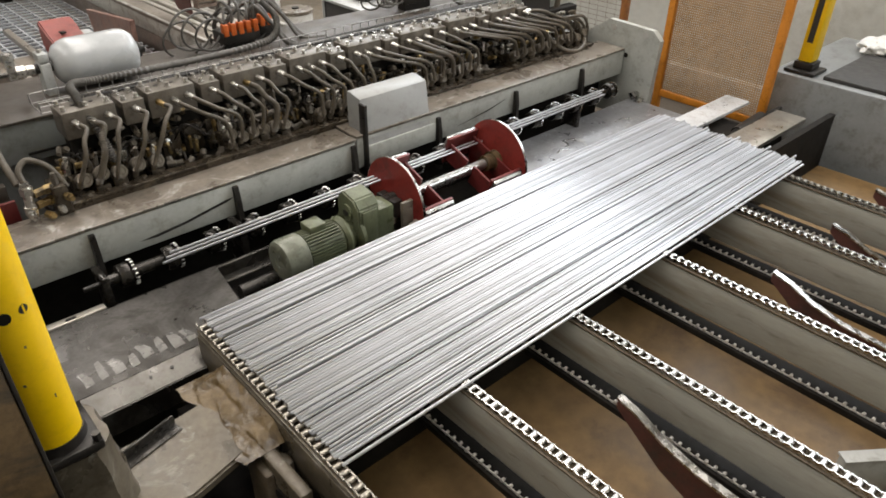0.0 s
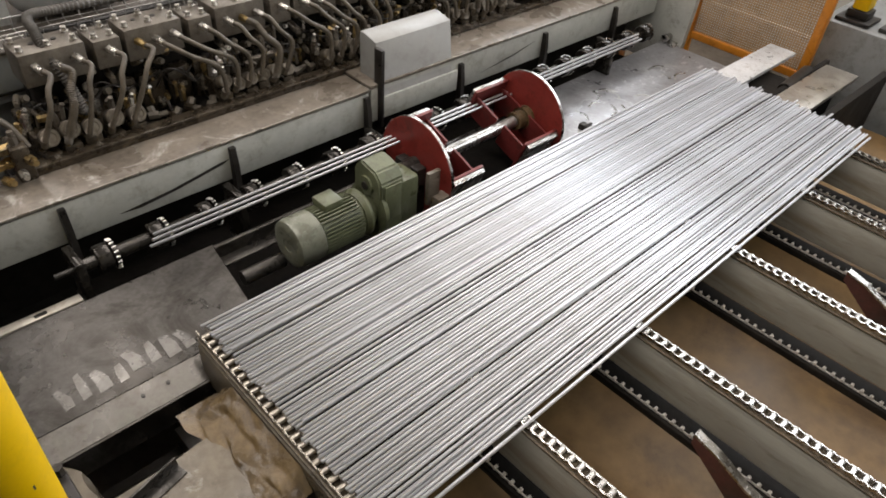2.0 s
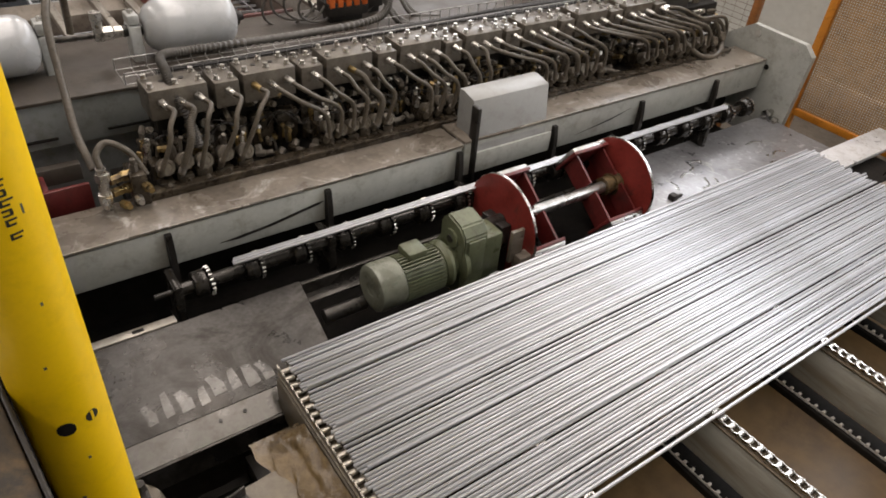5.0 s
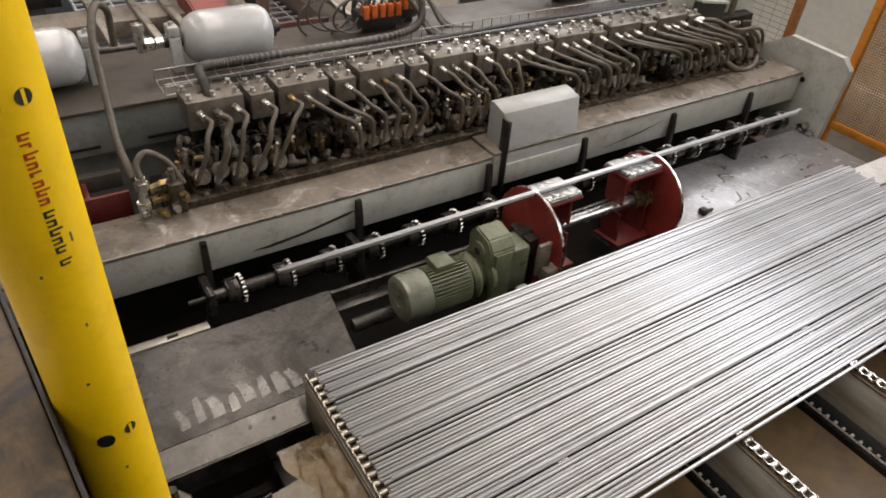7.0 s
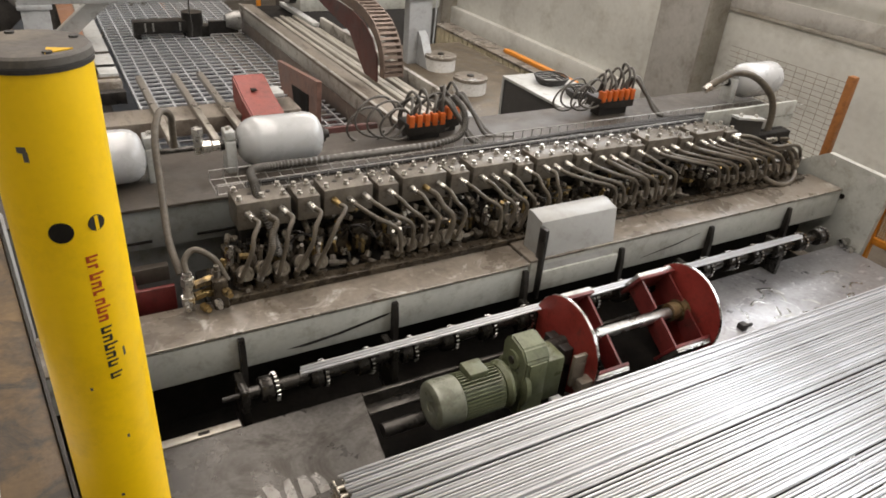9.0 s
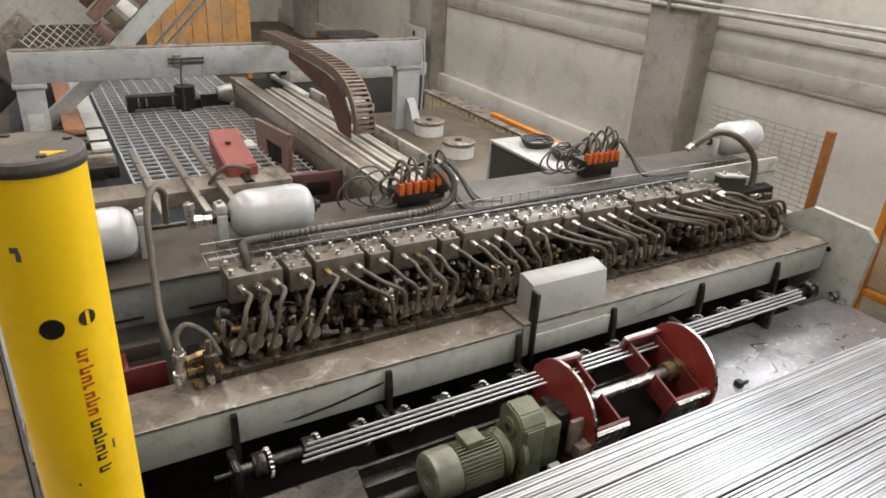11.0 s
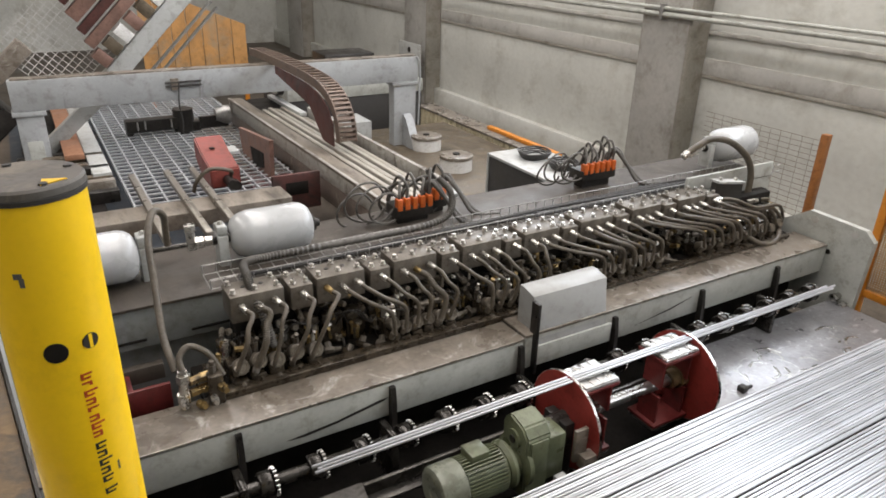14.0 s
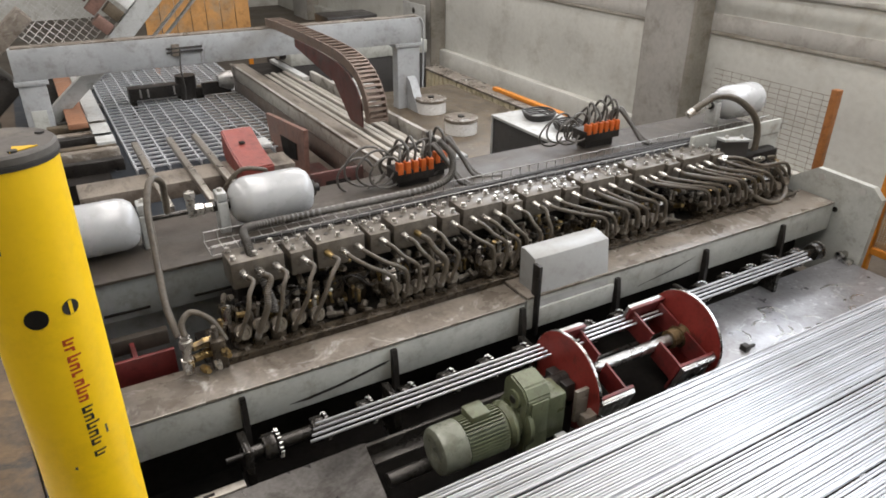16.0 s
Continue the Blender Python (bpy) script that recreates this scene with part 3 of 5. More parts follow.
def rod_mesh(length):
    b = B(); cyl(b, (0, 0, 0), (length, 0, 0), 0.0043, seg=8)
    for f in b.faces:
        f.smooth = True
    return mesh_of("steel_rod", b, M_ROD)


RODS = [rod_mesh(2.26), rod_mesh(2.25), rod_mesh(2.27)]


def rod(x, y, z, rz=0.0, ry=0.0):
    ob = new("steel_rod", rnd.choice(RODS))
    ob.matrix_basis = pose(x, y, z, rnd.uniform(0, 360), ry, rz)
    return tagged(ob, "long bright drawn steel rod lying on the chain table", "steel rod", "rods on the table")


y = -0.588
while y > -1.245:
    rod(0.092 + rnd.uniform(-0.006, 0.006), y, 0.9562 + rnd.uniform(-0.001, 0.0015), rnd.uniform(-0.05, 0.05))
    y -= rnd.choice((0.0088, 0.0089, 0.0090, 0.0092, 0.0094, 0.0098, 0.0106, 0.0128))
rod(0.09, -1.262, 0.956, 0.05)
for k in range(5):
    rod(0.10 + 0.005 * k, -0.70 - 0.13 * k, 0.9645, rnd.uniform(-0.35, 0.35))

# ---- lifting drum with motor ----
DY, DZ = -0.325, 0.893
drum = thing("lifting_drum", (0, DY, DZ), "red lifting drum of two discs with magnet pads on arms", "machine drum")
for x in (0.985, 1.535):
    b = B(); lathe(b, [(0, 0.03), (0, 0.168), (0.003, 0.170), (0.009, 0.170), (0.012, 0.168), (0.012, 0.03)], (x, 0, 0), (1, 0, 0), 56)
    d = part("disc", b, M_RED, drum, "round red painted disc")
    b = B(); lathe(b, [(0.0015, 0.1695), (0.0015, 0.1712), (0.0105, 0.1712), (0.0105, 0.1695)], (x, 0, 0), (1, 0, 0), 56)
    part("rim", b, M_CHAIN, d, "bright worn rim")
b = B(); cyl(b, (0.93, 0, 0), (1.60, 0, 0), 0.021, seg=24); part("shaft", b, M_SHINY, drum, "bright steel shaft")
b = B(); lathe(b, [(0, 0.02), (0, 0.042), (0.03, 0.042), (0.03, 0.034), (0.07, 0.034), (0.07, 0.02)], (1.535, 0, 0), (-1, 0, 0), 26); part("hub", b, M_GREASE, drum, "rusty clamping hub")
for s in (-1, 1):
    for x0, x1 in ((1.0, 1.15), (1.36, 1.53)):
        b = B(); bx(b, x0, x1, s * 0.134 - 0.006, s * 0.134 + 0.006, -0.065, 0.065, 0.002); part("pad_plate", b, M_PADRED, drum)
        b = B(); bx(b, x0 + 0.004, x1 - 0.004, s * 0.145 - 0.005, s * 0.145 + 0.005, -0.062, 0.062, 0.002); pad = part("magnet_pad", b, M_SHINY, drum, "steel magnet pad with bright worn cells")
        cw = (x1 - x0 - 0.012) / 4
        for c in range(4):
            for r in range(3):
                b = B(); bx(b, x0 + 0.006 + c * cw + 0.0007, x0 + 0.006 + (c + 1) * cw - 0.0007, s * 0.152 - 0.003, s * 0.152 + 0.003, -0.060 + 0.04 * r + 0.0007, -0.060 + 0.04 * (r + 1) - 0.0007, 0.001); part("cell", b, M_SHINY, pad)
        for x in (x0 + 0.02, x1 - 0.02):
            b = B(); bx(b, x - 0.004, x + 0.004, min(0.018 * s, 0.13 * s), max(0.018 * s, 0.13 * s), -0.05, 0.035); part("rib", b, M_PADRED, drum)

gm = thing("gear_motor", (0.008, -0.40, 0.89), "dusty green electric gear motor beside the drum", "gear motor")
MX = 0.43
b = B(); lathe(b, [(0.006, 0.004), (0.005, 0.020), (0.003, 0.022), (0, 0.050), (0.003, 0.062), (0.008, 0.071), (0.02, 0.074), (0.085, 0.074), (0.09, 0.070)], (MX, 0, 0), (1, 0, 0), 36); part("fan_cover", b, M_MOTORCAP, gm)
b = B(); cyl(b, (MX + 0.085, 0, 0), (MX + 0.235, 0, 0), 0.060, seg=32)
housing = part("housing", b, M_GREEN, gm)
b = B(); bx(b, MX + 0.092, MX + 0.225, 0.056, 0.073, -0.0016, 0.0016)
FIN = mesh_of("cooling_fin", b, M_GREEN)
for k in range(40):
    o = new("cooling_fin", FIN)
    o.parent = housing
    o.rotation_euler = (2 * math.pi * k / 40, 0, 0)
b = B(); bx(b, MX + 0.12, MX + 0.185, -0.02, 0.045, 0.062, 0.092, 0.006); part("terminal_box", b, M_GREEN, gm)
b = B(); lathe(b, [(0, 0.066), (0.012, 0.075), (0.022, 0.075), (0.03, 0.055), (0.05, 0.05), (0.055, 0.085), (0.07, 0.085)], (MX + 0.235, 0, 0), (1, 0, 0), 32); part("flange", b, M_GREEN, gm)
b = B(); prism(b, [(-0.062, -0.11), (0.062, -0.11), (0.062, 0.120), (0.03, 0.155), (-0.035, 0.142), (-0.062, 0.11)], "x", MX + 0.285, MX + 0.375); bmesh.ops.bevel(b, geom=list(b.edges), offset=0.006, segments=2, affect="EDGES"); part("gearbox", b, M_GREEN, gm)
b = B(); bx(b, MX + 0.30, MX + 0.362, -0.068, -0.061, -0.02, 0.10, 0.003); part("side_cover", b, M_GREEN, gm)
b = B(); bx(b, MX + 0.375, MX + 0.455, -0.045, 0.05, -0.09, 0.075, 0.012); part("output_housing", b, M_GREEN, gm)
b = B(); cyl(b, (MX + 0.278, 0.0, 0.085), (MX + 0.286, 0.0, 0.085), 0.03, seg=24); part("cover_disc", b, M_GREEN, gm)
b = B(); cyl(b, (MX + 0.274, 0.0, 0.085), (MX + 0.279, 0.0, 0.085), 0.013, seg=12); part("sight_plug", b, M_DARK, gm)
b = B(); bx(b, MX + 0.40, MX + 0.44, -0.09, -0.06, -0.12, -0.06, 0.004); part("plug_bracket", b, M_GREYLT, gm)
b = B(); bx(b, MX + 0.48, MX + 0.53, -0.06, -0.045, -0.05, 0.07, 0.003); bx(b, MX + 0.50, MX + 0.55, -0.09, -0.05, -0.07, -0.02, 0.004); part("torque_bracket", b, M_GREYTOP, gm)
b = B(); bx(b, MX + 0.48, MX + 0.54, 0.02, 0.12, -0.06, -0.03, 0.004); part("stop_block", b, M_GREYTOP, gm)
b = B(); cyl(b, (0.30, 0.03, -0.07), (MX, 0.03, -0.07), 0.022, seg=20); part("support_tube", b, M_STEEL, gm)
b = B(); cyl(b, (MX + 0.4, 0.075, 0.0), (0.985, 0.075, 0.01), 0.03, seg=20); part("coupling_sleeve", b, M_STEEL, gm)
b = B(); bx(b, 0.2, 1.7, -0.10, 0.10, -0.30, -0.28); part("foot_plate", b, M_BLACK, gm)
for x in (1.585, 0.955):
    b = B(); bx(b, x - 0.02, x + 0.02, 0.02, 0.13, -0.28, 0.03, 0.004); part("bearing_stand", b, M_DARK, gm)

# ---- yellow light curtain column ----
col = thing("light_curtain_column", (-0.358, -0.94, 0.93), "tall yellow device column with black cap and red print", "safety column")
b = B(); lathe(b, [(0.19, 0.053), (1.166, 0.053)], (0, 0, 0), (0, 0, 1), 48); body = part("body", b, M_YELLOW, col)
b = B(); lathe(b, [(1.166, 0.0545), (1.171, 0.0552), (1.172, 0.053)], (0, 0, 0), (0, 0, 1), 48); part("gasket", b, M_RUBBER, col)
b = B(); lathe(b, [(1.172, 0.0545), (1.1785, 0.0540), (1.181, 0.0515)], (0, 0, 0), (0, 0, 1), 48); cap = part("cap", b, M_CAP, col, "dusty dark end cap")
for a in (20, 110, 200, 290):
    b = B(); cyl(b, (0.042 * math.cos(radians(a)), 0.042 * math.sin(radians(a)), 1.178), (0.042 * math.cos(radians(a)), 0.042 * math.sin(radians(a)), 1.183), 0.0045, seg=10); part("screw", b, M_RUBBER, cap)
b = B(); prism(b, [(0.012, -0.044), (0.036, -0.030), (0.014, -0.024)], "z", 1.1812, 1.1822); part("warning_mark", b, mat("yellow_mark", (0.7, 0.42, 0.02), 0.5, 0, 0.1, 20, 80, 0), cap)


def on_column(a0, z, da, dz, lift=0.0006):
    """A patch on the round body between two angles (degrees) and two heights."""
    b = B()
    n = max(2, int(abs(da) / 4) + 1)
    lo, hi, lo2, hi2 = [], [], [], []
    for i in range(n + 1):
        a = radians(a0 + da * i / n)
        for L, zz, rr in ((lo, z, 0.053 + lift), (hi, z + dz, 0.053 + lift), (lo2, z, 0.0525), (hi2, z + dz, 0.0525)):
            L.append(b.verts.new((rr * math.cos(a), rr * math.sin(a), zz)))
    for i in range(n):
        b.faces.new((lo[i], lo[i + 1], hi[i + 1], hi[i]))
        b.faces.new((lo2[i + 1], lo2[i], hi2[i], hi2[i + 1]))
        b.faces.new((lo[i + 1], lo[i], lo2[i], lo2[i + 1]))
        b.faces.new((hi[i], hi[i + 1], hi2[i + 1], hi2[i]))
    b.faces.new((lo[0], hi[0], hi2[0], lo2[0]))
    b.faces.new((lo[n], lo2[n], hi2[n], hi[n]))
    return b


def disc_on_column(ang, z, r):
    a = radians(ang)
    b = B(); cyl(b, (0.0515 * math.cos(a), 0.0515 * math.sin(a), z), (0.0537 * math.cos(a), 0.0537 * math.sin(a), z), r, seg=24)
    return b


for z in (1.010, 0.514):
    part("hole", disc_on_column(-97, z - 0.004, 0.0115), M_BLACK, body)
    h = part("plug", disc_on_column(-60, z - 0.001, 0.0088), M_MARK, body)
    part("slot", on_column(-62, z - 0.009, 4, 0.016, 0.0012), M_YELLOW, h)
# print running down the column: brand word as plain bars
zz = 0.974
for k in range(13):
    m, lh = (M_REDMARK, 0.0096) if k < 8 else (M_MARK, 0.0106)
    wide = (13, 11, 16, 11)[(k * 3) % 4]
    part("print_bar", on_column(-79, zz - 0.0022, wide, 0.0022), m, body)
    if k not in (1, 4):
        part("print_bar", on_column(-79, zz - lh * 0.78, 11, 0.0022), m, body)
    part("print_bar", on_column((-79, -71)[k % 2], zz - lh * 0.78 + 0.0022, 3.4, lh * 0.78 - 0.0044), m, body)
    zz -= lh + (0.006 if k == 7 else 0.0012)
for dz, a0, da in ((0.008, -79, 15), (0.0135, -76, 9)):
    part("print_mark", on_column(a0, zz - dz, da, 0.0022), M_MARK, body)
part("print_mark", on_column(-79, zz - 0.0135, 3, 0.0077), M_MARK, body)
for a0, z, da, dz in ((-121, 1.092, 9, 0.006), (-116, 1.083, 5, 0.010), (-74, 0.715, 3, 0.005), (-96, 0.622, 4, 0.004), (-58, 0.835, 2.5, 0.012), (-104, 0.80, 3, 0.004), (-84, 0.44, 4, 0.005), (-110, 0.36, 5, 0.006), (-66, 0.31, 3, 0.009)):
    part("scuff", on_column(a0, z, da, dz, 0.0004), M_CAP, body, "dark scuffed paint chip")
b = B(); bx(b, -0.062, 0.07, -0.068, 0.07, 0.155, 0.178, 0.006); lathe(b, [(0.178, 0.058), (0.20, 0.056)], (0, 0, 0), (0, 0, 1), 32); part("base_flange", b, M_DARK, col)
b = B(); prism(b, [(-0.055, -0.06), (0.05, -0.068), (0.085, -0.03), (0.09, 0.06), (0.05, 0.10), (-0.055, 0.09)], "z", -0.046, 0.154)
for v in b.verts:
    if v.co.z < 0:
        v.co.x, v.co.y = v.co.x * 1.25, v.co.y * 1.2
bmesh.ops.subdivide_edges(b, edges=list(b.edges), cuts=4, use_grid_fill=True)
for v in b.verts:
    v.co += 0.010 * noise.noise_vector(v.co * 22)
part("pedestal", b, M_CAST, col, "grimy cast pedestal")
for x, y in ((-0.052, -0.058), (0.06, -0.058), (0.06, 0.06)):
    b = B(); cyl(b, (x, y, 0.176), (x, y, 0.196), 0.009, seg=6); part("bolt", b, M_STEEL, col)

# ---- left hand frame of the table ----
t = thing("table_frame", (0, -0.80, 0.90), "rust crusted grey cast table frame with brackets", "machine frame")
b = B(); prism(b, [(-0.46, -0.02), (-0.27, -0.02), (-0.10, -0.015), (0.03, 0.0), (0.058, 0.06), (0.058, -0.25), (0.01, -0.255), (-0.02, -0.225), (-0.17, -0.262), (-0.30, -0.24), (-0.46, -0.22)], "z", -0.045, -0.016)
bmesh.ops.bevel(b, geom=list(b.edges), offset=0.006, segments=2, affect="EDGES")
part("casting", b, M_CAST, t)
m = Matrix.Translation((-0.185, -0.052, -0.004)) @ Matrix.Rotation(radians(14), 4, "Z")
b = B(); bx(b, -0.075, 0.075, -0.003, 0.003, -0.012, 0.018, 0.0015, m); bx(b, -0.075, 0.075, -0.03, 0.0, -0.012, -0.008, 0.0015, m); part("angle_bracket", b, M_STEEL, t)
for dx in (-0.03, 0.035):
    b = B(); q0, q1 = m @ Vector((dx, -0.0045, 0.006)), m @ Vector((dx, -0.002, 0.006)); cyl(b, q0, q1, 0.005, seg=10); part("bolt_hole", b, M_BLACK, t)
b = B(); bx(b, 0.0, 0.035, -0.42, -0.20, -0.30, -0.02, 0.008); part("side_cheek", b, M_CAST, t)
b = B(); bmesh.ops.create_grid(b, x_segments=16, y_segments=40, size=0.5)
for v in b.verts:
    w_ = v.co.copy()
    k_ = w_.x + 0.5
    v.co = Vector((-0.05 + 0.11 * k_ + 0.03 * (1 - k_) * noise.noise(w_ * 5), -0.09 + 0.34 * w_.y, -0.0185 + 0.042 * k_ ** 1.8 * min(1, 8 * (0.5 - abs(w_.y))) + 0.005 * k_ * noise.noise(w_ * 12)))
part("grease", b, M_GREASE, t, "brown caked grease along the chain", smooth=70)
b = B(); cyl(b, (-0.006, -0.33, -0.10), (0.0, -0.33, -0.10), 0.022, seg=18); part("cheek_hole", b, M_BLACK, t)
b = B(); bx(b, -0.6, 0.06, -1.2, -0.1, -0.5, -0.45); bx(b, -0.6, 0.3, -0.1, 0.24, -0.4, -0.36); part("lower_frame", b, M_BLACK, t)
for x in (-0.5, 0.02):
    b = B(); bx(b, x - 0.04, x + 0.04, -0.3, -0.2, -0.9, -0.05, 0.01); part("leg", b, M_CRUST, t)

t = thing("guard_wall", (-0.417, -0.94, 0.0), "oil stained brown wooden guard wall beside the column", "guard wall")
t.rotation_euler = (0, 0, radians(5.8))
b = B(); bx(b, -0.085, -0.004, -0.21, 1.35, 0.0, 1.50, 0.006); part("board", b, M_WOOD, t)
b = B(); bx(b, -0.0035, 0.003, -0.21, 1.35, 0.9, 1.506, 0.002); part("edge_strip", b, M_DARK, t)
t = thing("white_sheet", (-0.57, -0.45, 1.42), "crumpled white plastic sheet beside the guard wall", "sheet")
b = B(); bmesh.ops.create_grid(b, x_segments=14, y_segments=40, size=0.5)
for v in b.verts:
    v.co = Vector((v.co.x * 0.18 - 0.04, v.co.y * 1.3, 0.02 * noise.noise(v.co * 6) + 0.012 * noise.noise(v.co * 19) + 0.02))
bmesh.ops.solidify(b, geom=list(b.faces), thickness=0.003)
part("sheet", b, M_WHITE, t, smooth=60)
b = B(); bx(b, -0.14, 0.05, -0.65, 0.65, -1.42, -0.01, 0.01); part("crate", b, M_GREYLT, t)

# ---- far end of the table ----
t = thing("end_guide", (2.85, -0.65, 0.87), "bright worn steel end guide past the rods", "guide")
b = B(); bx(b, -0.45, 0.22, -0.03, 0.10, -0.02, 0.0, 0.004); part("top_plate", b, M_ENDP, t)
b = B(); bx(b, -0.30, 0.24, -0.32, -0.17, -0.03, -0.008, 0.004); part("lower_plate", b, M_STRIP, t)
b = B(); cyl(b, (-0.1, -0.14, -0.05), (0.18, -0.12, -0.05), 0.03, seg=18); part("roller", b, M_DARK, t)
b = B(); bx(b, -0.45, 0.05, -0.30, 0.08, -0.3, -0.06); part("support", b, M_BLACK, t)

t = thing("control_plinth", (3.30, -0.6, 0.0), "grey painted machine plinth carrying a yellow post", "plinth")
b = B(); bx(b, 0.0, 0.95, -2.2, -0.05, 0, 0.98, 0.012); part("body", b, M_PLINTH, t)
b = B(); bx(b, 0.05, 0.95, -2.2, -0.30, 0.98, 1.0, 0.004); part("lid", b, M_RUBBER, t, "black rubber lid")
b = B(); bx(b, 0.03, 0.19, -0.26, -0.10, 0.981, 1.0, 0.005); bx(b, 0.06, 0.16, -0.23, -0.13, 1.0, 1.04, 0.006); part("post_base", b, M_DARK, t)
t = thing("light_curtain_post", (3.41, -0.78, 1.04), "yellow safety post with a black light strip", "safety column")
b = B(); bx(b, -0.044, 0.044, -0.036, 0.036, 0, 1.0, 0.008); part("body", b, M_YELLOW, t)
b = B(); bx(b, -0.048, -0.043, -0.015, 0.015, 0.1, 0.9, 0.002); part("light_strip", b, M_RUBBER, t)
t = thing("white_glove", (4.05, -0.92, 1.0), "crumpled white cloth lying on the plinth", "cloth")
b = B(); r = bmesh.ops.create_icosphere(b, subdivisions=4, radius=0.10)
for v in b.verts:
    k = 1 + 0.45 * noise.noise(v.co * 17) + 0.25 * noise.noise(v.co * 45)
    v.co = Vector((v.co.x * 1.3 * k, v.co.y * k, max(0, v.co.z * 0.45 * k + 0.02)))
part("cloth", b, M_WHITE, t, smooth=80)

# ---- orange safety fences ----


def fence(name, p0, p1, z0, z1, cell, posts=True):
    p0, p1 = Vector((*p0, 0)), Vector((*p1, 0))
    t = thing(name, p0, "orange framed safety fence with fine wire mesh", "fence", "safety fences")
    d = p1 - p0
    L = d.length
    t.rotation_euler = (0, 0, math.atan2(d.y, d.x))
    for x in (0, L):
        b = B(); bx(b, x - 0.02, x + 0.02, -0.02, 0.02, 0, z1 + 0.05, 0.004); part("post", b, M_ORANGE, t)
    for z in (z0, z1):
        b = B(); bx(b, 0.0, L, -0.014, 0.014, z - 0.018, z + 0.018, 0.003); part("rail", b, M_ORANGE, t)
    b = B()
    n = int(L / cell)
    for i in range(1, n):
        bx(b, i * L / n - 0.0029, i * L / n + 0.0029, -0.0012, 0.0012, z0, z1)
    m = int((z1 - z0) / cell)
    for i in range(1, m):
        z = z0 + i * (z1 - z0) / m
        bx(b, 0, L, 0.0014, 0.0038, z - 0.0029, z + 0.0029)
    tagged(part("wire_mesh", b, M_FENCEWIRE, t), kind="stuff")
    return t


fence("safety_fence", (3.2, -0.07), (3.2, -0.70), 0.72, 2.4, 0.0125)

# ---- hydraulic valve row on the press beam ----
rv = random.Random(11)
# Near-black wall and bar put the shade behind the valves into their colour
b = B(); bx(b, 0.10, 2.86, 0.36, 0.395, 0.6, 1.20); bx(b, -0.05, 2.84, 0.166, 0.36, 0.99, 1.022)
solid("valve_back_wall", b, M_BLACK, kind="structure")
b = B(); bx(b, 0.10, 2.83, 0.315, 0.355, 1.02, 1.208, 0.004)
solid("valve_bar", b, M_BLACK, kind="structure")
b = B(); bx(b, 0.0, 2.76, 0.118, 0.163, 1.037, 1.050, 0.003); bx(b, 0.0, 1.03, 0.118, 0.163, 1.026, 1.037)
solid("valve_sill", b, M_VALVE, kind="structure")

SRC, UNITS = [], []
x = 0.076
while x < 2.30:
    UNITS.append((x, 0.172, 3))
    UNITS.append((x + 0.194, 0.076, 1))
    x += 0.2835
DST = [0.065, 0.122, 0.18, 0.245, 0.31]
DST += [0.60 + 0.046 * i for i in range(6)] + [1.0 + 0.052 * i for i in range(6)]
DST += [1.56 + 0.055 * i for i in range(7)] + [2.17 + 0.06 * i for i in range(8)] + [2.66, 2.715]


def hex_nut(b, p0, p1, r):
    cyl(b, p0, p1, r, seg=6)


def hose_run(p, q, dx, low):
    """Corner points of a hose that leaves forward and drops in a bow to its valve."""
    p, q = Vector(p), Vector(q)
    drop = p.z - q.z
    a = p + Vector((0.012, -0.030, -0.006))
    m1 = Vector((p.x + (q.x - p.x) * 0.36 + dx * 0.4, p.y - 0.058, p.z - drop * 0.20))
    m2 = Vector((p.x + (q.x - p.x) * 0.80 + dx, (p.y + q.y) / 2 - 0.040, p.z - drop * 0.46))
    return [p, a, m1, m2, q + Vector((0.006, -0.006, 0.02)), q]


k = 0
for ux, uw, nh in UNITS:
    t = thing("manifold_block", (ux, 0.30, 1.21), "oily grey steel manifold block with bolts and hoses", "hydraulic block", "manifold blocks on the beam")
    top = 0.092 + rv.uniform(-0.003, 0.004) - (0.012 if uw < 0.1 else 0)
    b = B(); bx(b, 0, uw, -0.058, 0.052, 0, top, 0.003); body = part("block", b, M_BLOCK, t)
    pts = [(0.016, -0.03), (0.016, 0.035), (uw - 0.016, -0.03), (uw - 0.016, 0.035)]
    if uw > 0.1:
        pts += [(uw / 2, -0.03), (uw / 2, 0.035)]
    for px_, py_ in pts:
        b = B(); cyl(b, (px_, py_, top - 0.001), (px_, py_, top + 0.004), 0.0105, seg=14); cyl(b, (px_, py_, top + 0.004), (px_, py_, top + 0.015), 0.0078, seg=12)
        part("bolt", b, M_BOLT, t, "zinc socket bolt")
    for j in range(2 if uw > 0.1 else 1):
        b = B(); cyl(b, (uw * (0.33 + 0.34 * j), 0.004, top - 0.001), (uw * (0.33 + 0.34 * j), 0.004, top + 0.0015), 0.008, seg=12)
        part("port_plug", b, M_DARK, t)
    for j in range(nh):
        if k >= len(DST):
            break
        sx = uw * (j + 0.6) / (nh + 0.2) if nh > 1 else uw * 0.5
        sz = 0.058 - 0.006 * (j % 2)
        p = (sx, -0.058, sz)
        q = (DST[k] - ux - 0.012, -0.152 + rv.uniform(-0.008, 0.008), -0.128 + rv.uniform(-0.008, 0.014))
        b = B(); hex_nut(b, p, (sx + 0.003, -0.074, sz - 0.001), 0.0115); cyl(b, (sx + 0.003, -0.072, sz - 0.001), (sx + 0.008, -0.095, sz - 0.004), 0.0098, seg=12)
        f = part("hose_fitting", b, M_BRASS if rv.random() < 0.08 else M_BOLT, t, "plated hose fitting")
        b = B(); run = hose_run((sx + 0.006, -0.088, sz - 0.003), q, 0.022 + rv.uniform(-0.006, 0.012), 0)
